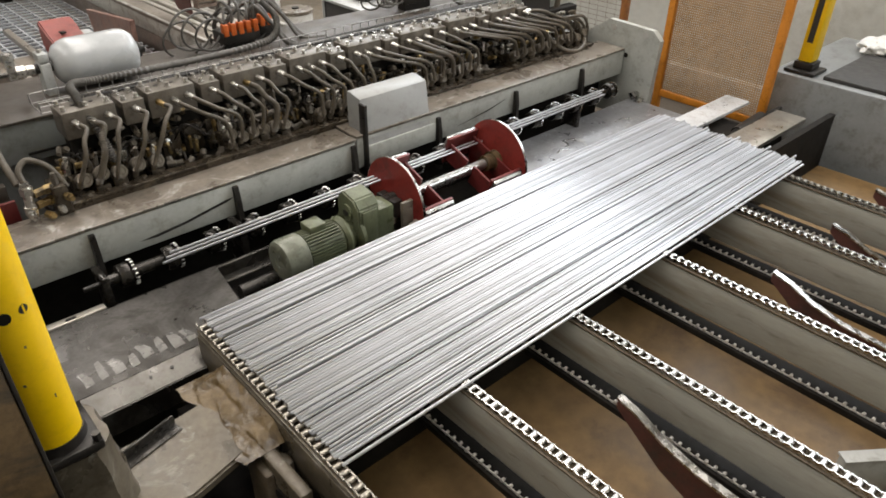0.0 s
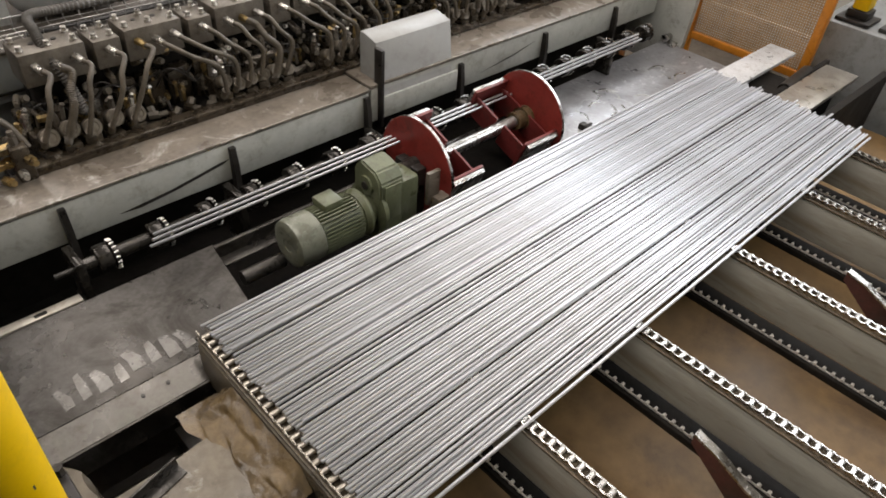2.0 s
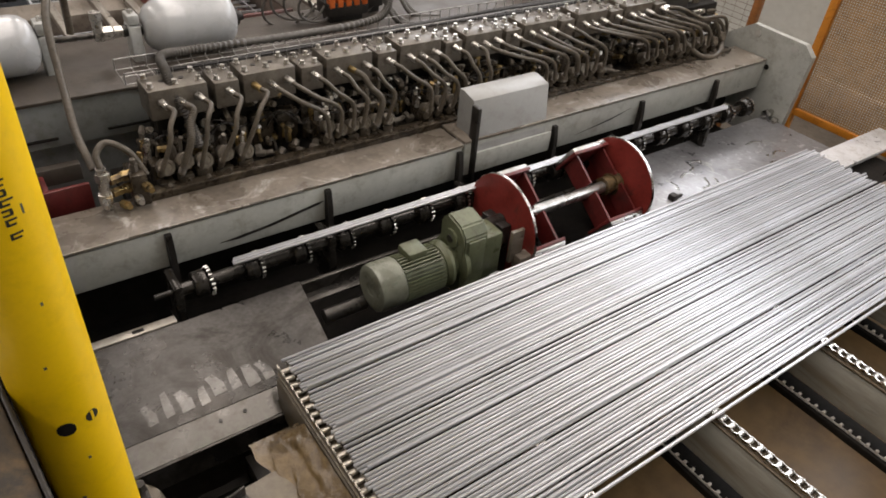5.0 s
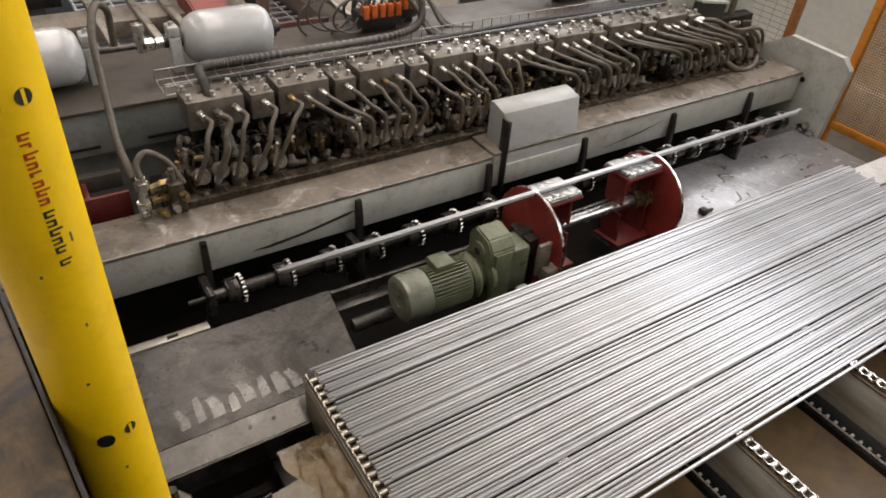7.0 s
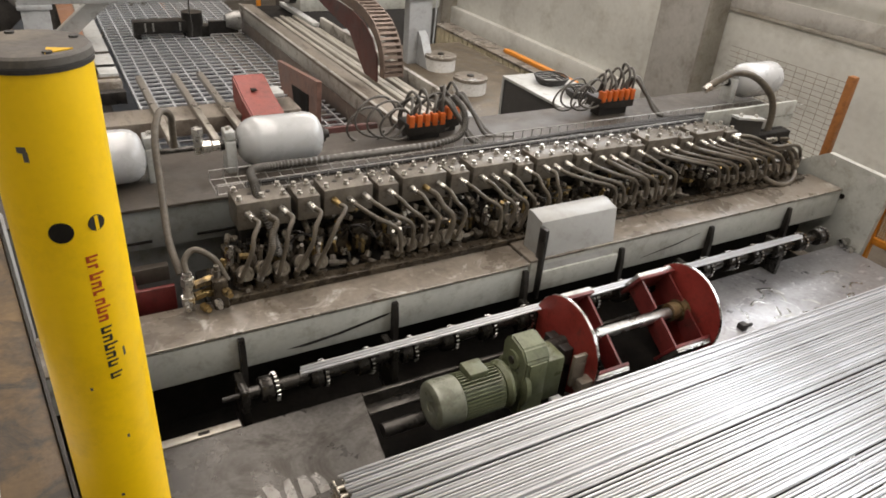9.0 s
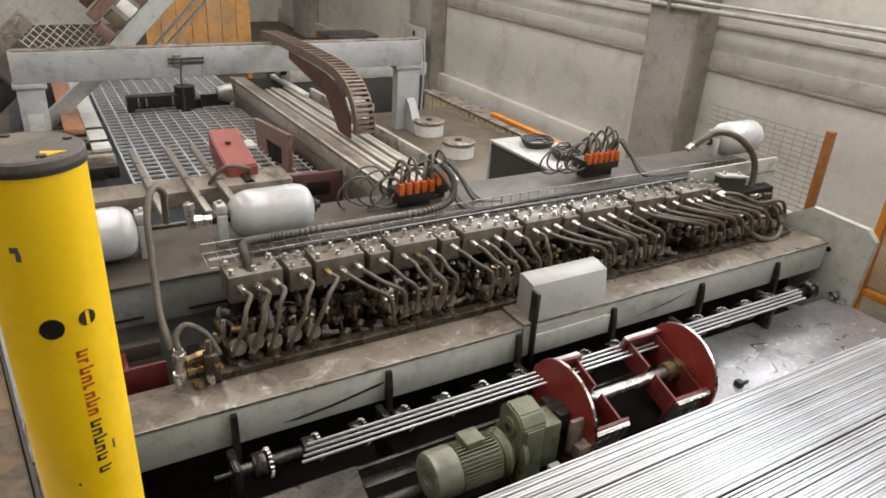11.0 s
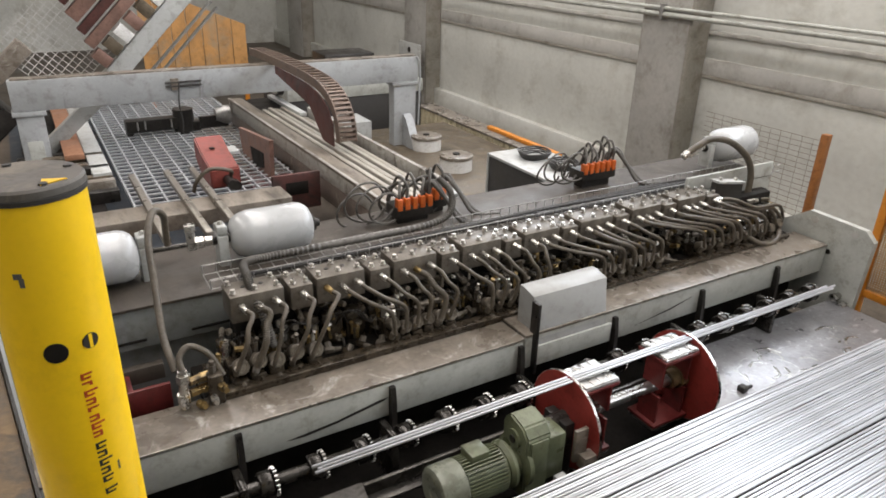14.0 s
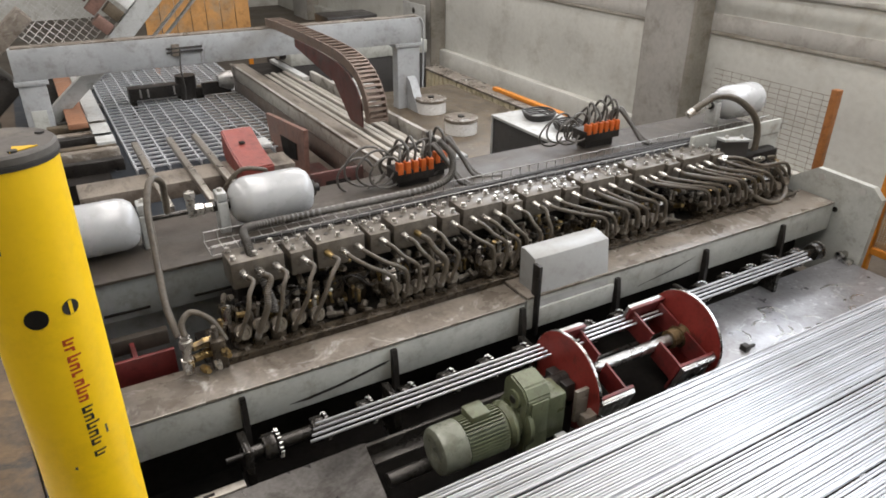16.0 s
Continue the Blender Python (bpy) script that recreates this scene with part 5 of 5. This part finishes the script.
for k in range(9):
    xx, yy = rv.uniform(-0.9, 0.0), rv.uniform(-1.0, -0.3)
    b = B(); bx(b, xx, xx + rv.uniform(0.05, 0.16), yy, yy + rv.uniform(0.04, 0.1), 0.441, 0.5 + rv.uniform(0, 0.22), 0.006); part("block", b, rv.choice((M_CRUST, M_DKRED, M_DARK, M_PINKBROWN)), t)

t = thing("slide_rail", (1.275, 1.15, 0.80), "long dusty steel slide rail with chipped pale side", "machine rail")
t.rotation_euler = (0, 0, radians(1.4))
b = B(); bx(b, 0.03, 0.38, 0, 3.45, -0.10, 0.16, 0.004); part("rail_body", b, M_BLACK, t, "near-black rail body under the paler strips")
b = B(); bx(b, -0.006, 0.028, 0, 3.45, 0.06, 0.16, 0.006); part("rail_side", b, M_CHIPSIDE, t, "pale rail side with chipped paint")
b = B(); bx(b, 0.0, 0.029, 0, 3.45, -0.09, 0.055, 0.004); part("lower_side", b, M_CHIP, t)
b = B(); bx(b, -0.012, 0.11, 0.0, 3.45, 0.161, 0.178, 0.005); part("left_flange", b, M_STREAKRAIL, t)
b = B(); bx(b, -0.014, 0.008, 0.0, 3.45, 0.1785, 0.186, 0.003); part("chipped_edge", b, M_CHIPSIDE, t, "rail edge with chipped pale paint")
for i in range(5):
    b = B(); bx(b, 0.116 + 0.052 * i, 0.150 + 0.052 * i, 0.0, 2.9, 0.161, 0.186 + 0.010 * (i % 2), 0.005); part("guide_strip", b, M_RAILLT, t)
    b = B(); bx(b, 0.151 + 0.052 * i, 0.167 + 0.052 * i, 0.0, 2.9, 0.161, 0.168); part("groove", b, M_DARK, t)
b = B(); bx(b, 0.40, 0.43, 0.4, 2.6, 0.0, 0.24, 0.004); part("side_guard", b, M_CHIPSIDE, t)
b = B(); bx(b, 0.30, 0.36, 2.5, 3.3, 0.19, 0.22, 0.003); part("white_cover", b, M_GREYLT, t)
for i in range(5):
    b = B(); tube(b, [(0.36 + 0.012 * i, 3.4, 0.2), (0.33 + 0.012 * i, 3.1, 0.26), (0.30 + 0.012 * i, 3.03, 0.4), (0.30 + 0.012 * i, 3.0, 0.54)], 0.007, 6, 6); part("cable", b, M_RUBBER, t)

EC = thing("energy_chain", (1.46, 3.35, 1.0), "brown steel cable chain bending over in an arch", "cable chain")
path = [(0.95, 0.388), (0.55, 0.400), (0.155, 0.404), (-0.25, 0.405), (-0.60, 0.392), (-0.80, 0.358), (-0.93, 0.295), (-1.02, 0.190), (-1.04, 0.06)]
fine = smooth_path([(0, a, c) for a, c in path], 4)
for p, q in zip(fine, fine[1:]):
    d = (q - p)
    ang = math.atan2(d.z, d.y)
    m = Matrix.Translation((p + q) / 2) @ Matrix.Rotation(ang, 4, "X")
    b = B()
    for sx in (-0.06, 0.06):
        bx(b, sx - 0.004, sx + 0.004, -d.length * 0.52, d.length * 0.52, -0.032, 0.032, 0, m)
    bx(b, -0.06, 0.06, -0.009, 0.009, 0.024, 0.032, 0, m); bx(b, -0.06, 0.06, -0.009, 0.009, -0.032, -0.024, 0, m)
    part("chain_link", b, M_LINK, EC)
b = B(); prism(b, [(0.2, 0.375), (-0.25, 0.372), (-0.58, 0.36), (-0.78, 0.325), (-0.90, 0.265), (-0.98, 0.17), (-0.99, 0.02), (-0.80, 0.02), (-0.55, 0.22), (-0.1, 0.28), (0.2, 0.32)], "x", -0.078, -0.068); part("side_plate", b, M_DKRED, EC, "reddish brown guard plate")

# ---- gantry ----
t = thing("gantry_frame", (0, 4.12, 0), "light grey steel gantry frame over the grating", "gantry")
b = B(); bx(b, -0.47, 2.82, -0.06, 0.06, 1.12, 1.34, 0.008); part("crossbeam", b, M_GANTRY, t)
b = B(); bx(b, -0.45, 2.80, -0.05, 0.05, 1.341, 1.352, 0.003); part("top_cable_duct", b, M_GREYTOP, t)
for x0, x1 in ((-0.46, -0.28), (2.57, 2.80)):
    b = B(); bx(b, x0, x1, -0.055, 0.055, 0.0, 1.12, 0.006); part("leg", b, M_GANTRY, t)
    b = B(); bx(b, x0 - 0.02, x1 + 0.02, -0.07, 0.07, 1.085, 1.119, 0.004); part("cap_plate", b, M_GANTRY, t)
b = B(); prism(b, [(-0.06, 0.82), (-0.06, 0.05), (-0.5, 0.0), (-0.42, 0.3), (-0.12, 0.78)], "x", 2.66, 2.74); part("brace", b, M_GANTRY, t)
b = B(); bx(b, -0.42, -0.32, -0.063, -0.056, 0.5, 0.9, 0.002); part("leg_plate", b, M_GREY, t)
for z in (1.26, 1.23):
    b = B(); cyl(b, (0.58, -0.075, z), (0.85, -0.075, z), 0.008, seg=8); part("rod", b, M_DARK, t)
b = B(); bx(b, 0.62, 0.68, -0.08, -0.06, 1.20, 1.29, 0.002); part("bracket", b, M_GREYTOP, t)
b = B(); tube(b, [(0.68, -0.08, 1.26), (0.66, -0.1, 1.1), (0.67, -0.1, 0.95), (0.66, -0.1, 0.86)], 0.006, 6, 6); part("cable", b, M_RUBBER, t)
b = B(); tube(b, [(2.80, -0.065, 1.34), (2.83, -0.07, 1.26), (2.83, -0.07, 1.0), (2.82, -0.07, 0.7)], 0.009, 6, 6); part("cable", b, M_GANTRY, t)

t = thing("drive_unit", (0.30, 4.55, 0.78), "oily black motor and bracket above the grating", "drive unit")
b = B(); bx(b, 0, 0.42, -0.06, 0.06, 0, 0.10, 0.006); part("bracket", b, M_DARK, t)
b = B(); cyl(b, (0.47, 0, -0.06), (0.47, 0, 0.16), 0.085, seg=22); bx(b, 0.40, 0.60, -0.06, 0.06, -0.04, 0.05, 0.006); part("motor", b, M_DARK, t)
for x in (0.08, 0.14, 0.35):
    b = B(); bx(b, x, x + 0.014, -0.068, -0.06, 0.02, 0.09, 0.002); part("clip", b, M_GALV, t)
b = B(); bx(b, 0.0, 0.05, -0.05, 0.05, -0.15, 0.0); part("foot", b, M_DARK, t)
b = B(); lathe(b, [(0, 0.05), (0.08, 0.08), (0.12, 0.08)], (0.72, -0.1, 0.1), (1, 0, 0), 20); part("bell", b, M_GALV, t)
b = B(); bx(b, 0.58, 0.82, -0.12, -0.08, 0.0, 0.1); part("arm", b, M_DARK, t)

# ---- steel grating being drawn off ----
GR = thing("steel_grating", (0.10, 2.75, 0.75), "new bright steel bar grating panel in the machine", "grating")
for i in range(13):
    b = B(); bx(b, 0.1 * i - 0.006, 0.1 * i + 0.006, 0, 4.2, -0.03, 0.0); part("bearing_bar", b, M_NEWGRATE, GR)
b = B(); bx(b, -0.01, 1.22, -0.008, 0.008, -0.012, -0.001)
RUNG = mesh_of("cross_rod", b, M_NEWGRATE)
for i in range(46):
    o = new("cross_rod", RUNG); o.parent = GR; o.location = (0, 0.05 + 0.09 * i, 0.002)
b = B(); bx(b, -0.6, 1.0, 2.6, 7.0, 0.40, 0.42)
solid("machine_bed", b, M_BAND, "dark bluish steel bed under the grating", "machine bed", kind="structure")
t = thing("grating_guide", (-0.05, 4.4, 0.0), "copper brown and grey guide plates beside the grating", "guide")
b = B(); bx(b, -0.02, 0.10, -1.0, 1.9, 0.74, 0.80, 0.004); part("rail", b, M_GREYLT, t)
b = B(); bx(b, -0.16, -0.03, -0.6, 1.2, 0.80, 0.84, 0.004); part("brown_plate", b, mat("copper_brown_plate", (0.34, 0.17, 0.10), 0.5, 0.2, 0.2, 8, 60, 0.1, (0.12, 0.08, 0.06), 0.6), t, "copper brown plate")
for i in range(7):
    b = B(); bx(b, -0.34 + 0.02 * (i % 3), 0.10, -1.35 + 0.17 * i, -1.28 + 0.17 * i, 0.70, 0.78 + 0.02 * (i % 2), 0.004); part("finger", b, (M_DARK, M_GREYTOP, M_CRUST)[i % 3], t)
# Near-black base, the shade beneath the guide plates in its colour
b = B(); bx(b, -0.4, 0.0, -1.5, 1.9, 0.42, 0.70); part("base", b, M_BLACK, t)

# ---- tilted stacker at the back ----
t = thing("tilted_stacker_arm", (0, 5.6, 0), "white tilted steel arm with red clamps and wire", "machine arm")
m = Matrix.Translation((0.34, 0, 1.06)) @ Matrix.Rotation(radians(-45), 4, "Y")
b = B(); bx(b, -1.1, 1.4, -0.06, 0.06, -0.10, 0.07, 0.012, m); part("arm", b, M_GREYLT, t)
for i in range(8):
    x = 0.05 + 0.15 * i
    b = B(); bx(b, x, x + 0.11, -0.10, 0.02, 0.085, 0.24, 0.006, m); part("clamp", b, (M_PINKBROWN, M_CRUST, M_WHITE)[i % 3], t)
for k, (z0, z1) in enumerate(((0.26, 0.36), (0.39, 0.47), (0.50, 0.62), (0.66, 0.72))):
    b = B(); bx(b, 0.12 + 0.05 * k, 1.4, -0.08 - 0.02 * k, 0.0, z0, z1, 0.006, m); part("bar", b, (M_PINKBROWN, M_DKRED)[k % 2], t)
b = B(); bx(b, -0.95, 1.2, 0.18, 0.24, -0.30, -0.28, 0, m); bx(b, -0.95, 1.2, 0.18, 0.24, -0.38, -0.36, 0, m); part("rope", b, M_GALV, t)
b = B()
for i in range(16):
    bx(b, 0.05 * i - 0.45, 0.05 * i - 0.444, 0.2, 0.204, 0.10, 0.85, 0, m)
for i in range(12):
    bx(b, -0.45, 0.35, 0.2, 0.204, 0.10 + 0.065 * i, 0.106 + 0.065 * i, 0, m)
tagged(part("wire_guard", b, M_WHITE, t), kind="stuff")
b = B(); bx(b, -0.5, -0.3, -0.1, 0.1, 0, 0.5, 0.01); part("stand", b, M_DARK, t)
t = thing("white_brace_arm", (0, 4.3, 0), "white painted sloping brace arm behind the gantry", "machine arm")
m = Matrix.Translation((-0.07, 0, 0.975)) @ Matrix.Rotation(radians(-41), 4, "Y")
b = B(); bx(b, -0.48, 0.32, -0.04, 0.04, -0.055, 0.055, 0.01, m); part("arm", b, M_GREYLT, t)
b = B(); bx(b, -0.52, -0.36, -0.04, 0.04, 0.0, 0.72, 0.01); part("stand", b, M_DARK, t)
t = thing("dark_machine_arm", (-0.9, 5.2, 0), "dark oily machine arm with cylinder", "machine arm")
m = Matrix.Translation((0, 0, 0.9)) @ Matrix.Rotation(radians(-42), 4, "Y")
b = B(); bx(b, -0.7, 0.8, -0.1, 0.1, -0.07, 0.07, 0.01, m); part("arm", b, M_GREYTOP, t)
b = B(); bx(b, -0.7, 0.3, -0.14, 0.14, -0.35, -0.10, 0.02, m); part("cylinder", b, M_DARK, t)
b = B(); bx(b, -0.4, 0.2, -0.2, 0.2, 0, 0.6, 0.02); part("stand", b, M_DARK, t)


def slat_fence(x0, x1, y, z0, z1, n, slope=0.0):
    t = thing("orange_guard_panel", (x0, y, 0), "faded orange boarded panel at the back of the hall", "guard panel", "orange guard panels")
    wdt = (x1 - x0) / n
    for i in range(n):
        b = B(); prism(b, [(i * wdt, z0), (i * wdt + wdt * 0.95, z0), (i * wdt + wdt * 0.95, z1 - slope * (i + 0.95) * wdt), (i * wdt, z1 - slope * i * wdt)], "y", -0.012, 0.012); part("slat", b, M_FADED, t)
    for x in (0.05, x1 - x0 - 0.05):
        b = B(); bx(b, x - 0.03, x + 0.03, 0.013, 0.05, 0, z1 - slope * x - 0.05, 0.004); part("post", b, M_ORANGE, t)
    b = B(); bx(b, 0, x1 - x0, 0.051, 0.07, z0 + 0.04, z0 + 0.10); part("rail", b, M_ORANGE, t)


slat_fence(1.02, 2.38, 8.2, 0.45, 1.74, 7, 0.40)
slat_fence(-2.0, -0.9, 9.5, 0.3, 1.5, 5)

# ---- right rear corner ----
t = thing("steel_cabinet", (2.31, 1.30, 0.0), "steel cabinet with a dark side and pale dusty top", "cabinet")
b = B(); bx(b, 0.0, 0.40, 0.0, 0.80, 0.0, 0.98, 0.006); part("body", b, M_RUBBER, t, "dark grey cabinet body")
b = B(); bx(b, -0.008, 0.41, -0.01, 0.81, 0.981, 1.0, 0.003); part("top", b, M_GREYLT, t)
for y in (0.0, 0.79):
    b = B(); bx(b, -0.008, -0.001, y, y + 0.02, 0.0, 0.98); part("edge_trim", b, M_GREYLT, t)
for cx, cy, r in ((0.22, 0.58, 0.09), (0.24, 0.30, 0.08)):
    t = thing("cable_coil", (2.31 + cx, 1.30 + cy, 1.0), "coil of black cable lying on the cabinet", "cable coil", "cable coils")
    for j in range(4):
        b = B(); tube(b, [(r * (1 + 0.08 * j) * math.cos(a), r * (1 + 0.08 * j) * math.sin(a), 0.008 + 0.012 * j + 0.004 * math.sin(3 * a)) for a in [0.7 * q + j for q in range(10)]], 0.0065, 6, 4); part("loop", b, M_RUBBER, t)

t = thing("dark_cabinet", (2.0, 5.4, 0), "dark grey machine cabinet with light top trim", "cabinet")
b = B(); bx(b, 0, 1.6, 0, 0.9, 0, 0.72, 0.008); part("body", b, M_RUBBER, t)
b = B(); bx(b, -0.01, 1.61, -0.01, 0.91, 0.721, 0.86, 0.006); part("top", b, M_GREY, t)
b = B(); bx(b, 0.5, 1.1, 0.2, 0.6, 0.861, 1.15, 0.02); part("hopper", b, M_DARK, t)
t = thing("warning_sign", (4.58, 7.30, 0.0), "white warning sign panel with red print", "sign")
b = B(); bx(b, -0.02, 0.0, -0.1, 0.55, 0.35, 0.95, 0.004); part("panel", b, M_GREYLT, t)
for y in (0.0, 0.45):
    b = B(); bx(b, 0.001, 0.02, y - 0.02, y + 0.02, 0.0, 0.9, 0.003); part("leg", b, M_GREY, t)
for z in (0.55, 0.62, 0.69):
    b = B(); bx(b, -0.026, -0.021, 0.12, 0.30, z, z + 0.045, 0.001); part("print_bar", b, M_REDMARK, t)
b = B(); cyl(b, (-0.026, 0.22, 0.85), (-0.021, 0.22, 0.85), 0.04, seg=16); part("knob", b, M_DARK, t)

t = thing("sheet_metal_screen", (3.6, 3.1, 0.0), "cream corrugated sheet metal screen along the wall", "screen")
for i in range(24):
    b = B(); bx(b, -0.012, 0.012, 0.1 * i, 0.1 * i + 0.085, 0.0, 0.52, 0.008); part("rib", b, M_CREAM, t)
b = B(); bx(b, 0.013, 0.03, 0, 2.4, 0, 0.51); part("backing", b, M_CREAM, t)
b = B(); bx(b, -0.02, 0.20, 0, 2.4, 0.522, 0.545, 0.004); part("cap", b, M_GREYTOP, t, "dark grimy cap strip")
t = thing("orange_bar", (3.72, 3.0, 0.546), "orange painted bar lying on the screen", "bar")
b = B(); bx(b, -0.03, 0.03, 0, 1.15, 0, 0.035, 0.004); part("bar", b, M_ORANGE, t)


def spool(x, y):
    t = thing("wire_spool", (x, y, 0.52), "white spool with dark round top", "spool", "wire spools")
    b = B(); lathe(b, [(0, 0.14), (0.10, 0.14), (0.105, 0.12)], (0, 0, 0), (0, 0, 1), 30); part("drum", b, M_WHITE, t)
    b = B(); lathe(b, [(0.105, 0.145), (0.13, 0.145), (0.132, 0.14)], (0, 0, 0), (0, 0, 1), 30); part("top", b, M_GREYTOP, t)
    b = B(); cyl(b, (0, 0, 0.13), (0, 0, 0.145), 0.03, seg=14); part("hub", b, M_DARK, t)


spool(2.72, 3.18); spool(2.80, 3.85); spool(3.15, 2.75)
t = thing("machine_base", (2.0, 2.3, 0), "low steel machine base with blocks and oily top", "machine base")
b = B(); bx(b, 0.05, 1.5, 0.1, 2.4, 0.0, 0.52, 0.01); part("base", b, M_CRUST, t)
b = B(); bx(b, -0.1, 0.05, 0.2, 1.6, 0.3, 0.62, 0.01); part("ledge", b, M_GREYLT, t)
b = B(); bx(b, 0.12, 0.34, 0.15, 0.35, 0.52, 0.60, 0.006); part("block", b, M_GREYLT, t)
b = B(); bx(b, 0.12, 0.26, 0.40, 0.56, 0.52, 0.58, 0.006); part("yellow_block", b, M_YELLOW, t, "small yellow painted block")
t = thing("white_crate", (2.10, 4.3, 0), "white box beside the gantry leg", "box")
b = B(); bx(b, 0, 0.35, 0, 0.35, 0, 0.72, 0.01); part("box", b, M_GREYLT, t)

t = thing("wire_screen", (4.05, 0.80, 0.0), "wire mesh screen on an orange post", "fence")
b = B(); bx(b, -0.025, 0.025, -0.025, 0.025, 0, 1.25, 0.004); part("post", b, mat("rusty_orange_post", (0.30, 0.115, 0.03), 0.5, 0, 0.2, 8, 80, 0.05), t)
b = B()
for i in range(1, 12):
    bx(b, -0.001, 0.001, 0.08 * i, 0.08 * i + 0.0018, 0.55, 1.2)
for i in range(19):
    bx(b, 0.002, 0.005, 0.02, 0.96, 0.55 + 0.036 * i, 0.5525 + 0.036 * i)
tagged(part("wire_mesh", b, M_DULLOR, t), kind="stuff")

# ---- rods that travel over the drum, in batches of four ----
STARTS = (3.75, 6.13, 7.70, 11.0, 13.20)
TURN = ((0.0, 0), (0.1, 3), (0.2, 11), (0.3, 28), (0.4, 44), (0.5, 58), (0.6, 70), (0.7, 80), (0.9, 99), (1.0, 112), (1.1, 126), (1.2, 140), (1.3, 152), (1.5, 170), (1.7, 180))
REST = 20
FIRST_Y = (-0.243, -0.222, -0.201, -0.180)
LAND_Y = (-0.166, -0.157, -0.161, -0.152)


def ride(ang, off, lift=0.0):
    """Place on the drum, in y and z, of a rod held at an angle from the front."""
    a = radians(ang)
    r = 0.160 + lift
    return DY - r * math.cos(a) + off * math.sin(a), DZ + r * math.sin(a) + off * math.cos(a)


BATCHES = [None] + list(STARTS)
moving = []
for bi, t0 in enumerate(BATCHES):
    for j in range(4):
        if bi == 0 and j == 3:
            continue
        ob = new("steel_rod", RODS[j % 3])
        tagged(ob, "bright steel rod carried from the table to the roller track", "steel rod", "rods on the roller track")
        moving.append((ob, bi, j, t0))


def motions():
    # the drum turns half round for each batch
    rows = [(0.0, pose(0, DY, DZ, REST))]
    turned = 0
    for t0 in STARTS:
        for dt, ang in TURN:
            back = REST * max(0.0, 1 - dt / 0.28, (dt - 1.15) / 0.55)
            rows.append((t0 + dt, pose(0, DY, DZ, -(turned + ang - back))))
        turned += 180
    rows.append((16.0, pose(0, DY, DZ, REST - turned)))
    walk(drum, rows)
    # rods: wait under the front of the layer, ride over, spread on the rollers, drop off and slip under the beam
    for ob, bi, j, t0 in moving:
        x = 0.12 + 0.012 * ((j * 7) % 3)
        rows = []
        if t0 is None:
            rows.append((0.0, pose(0.13 + 0.02 * j, FIRST_Y[j], 0.9475)))
            gone = 3.80 + 0.06 * (2 - j)
        else:
            wait = pose(0.10 + 0.006 * j, -0.600 - 0.0095 * j, 0.9475 - 0.0002 * bi)
            rows += [(0.0, wait), (t0, wait)]
            off = 0.0225 - 0.0150 * j
            for dt, ang in TURN[2:11]:
                # past the top the four rods bunch up into a pile of two by two
                y, z = ride(ang, off) if ang < 90 else ride(ang, 0.0045 - 0.009 * (j % 2), 0.0088 * (j // 2))
                rows.append((t0 + dt, pose(x, y, z)))
            rows.append((t0 + 1.20, pose(0.128, LAND_Y[j], 0.9475 + 0.0088 * (j // 2))))
            rows.append((t0 + 1.36, pose(0.128 + 0.004 * j, 0.55 * LAND_Y[j] + 0.45 * FIRST_Y[j], 0.9475)))
            rows.append((t0 + 1.58, pose(0.130 + 0.008 * j, 0.15 * LAND_Y[j] + 0.85 * FIRST_Y[j], 0.9475)))
            rows.append((t0 + 1.88, pose(0.130 + 0.012 * j, FIRST_Y[j], 0.9475)))
            later = [s for s in STARTS if s > t0]
            gone = later[0] + 0.10 + 0.05 * (3 - j) if later else 99
            rows = [r for r in rows if r[0] < gone - 0.03]
        if gone < 15.3:
            y0 = FIRST_Y[j]
            for dt, y, z in ((0.0, y0, 0.9475), (0.12, -0.228, 0.905), (0.22, -0.205, 0.84), (0.36, -0.05, 0.80), (0.50, 0.09, 0.88)):
                rows.append((gone + dt, pose(0.13 + 0.012 * j, y, z)))
            rows.append((16.0, pose(0.13 + 0.012 * j, 0.09, 0.88)))
        else:
            rows.append((16.0, pose(0.13 + 0.012 * j, FIRST_Y[j], 0.9475)))
        rows = [r for i, r in enumerate(rows) if i == 0 or r[0] > rows[i - 1][0] + 0.02]
        walk(ob, rows)
    # the carriage creeps back with the grating, then runs forward again
    car = [(0.0, 0.05), (4.0, 0.02), (8.0, 0.0), (9.0, -0.02), (9.7, 0.02), (10.6, 0.25), (12.0, 0.49), (12.5, 0.51), (13.0, 0.61), (13.5, 0.64), (14.0, 0.72), (14.5, 0.83), (15.0, 0.84), (15.2, 0.82), (15.5, 0.66), (16.0, 0.08)]
    walk(CAR, [(t, pose(0, 2.10 + d, 0.86)) for t, d in car])
    walk(EC, [(t, pose(1.46, 3.125 + 0.68 * d, 1.0)) for t, d in car])
    gr = [(0.0, 0.0), (9.0, 0.0), (12.0, 0.45), (12.5, 0.47), (13.0, 0.57), (13.5, 0.60), (14.0, 0.68), (14.5, 0.79), (15.0, 0.80), (16.0, 0.80)]
    walk(GR, [(t, pose(0.10, 2.05 + d, 0.75)) for t, d in gr])


motions()
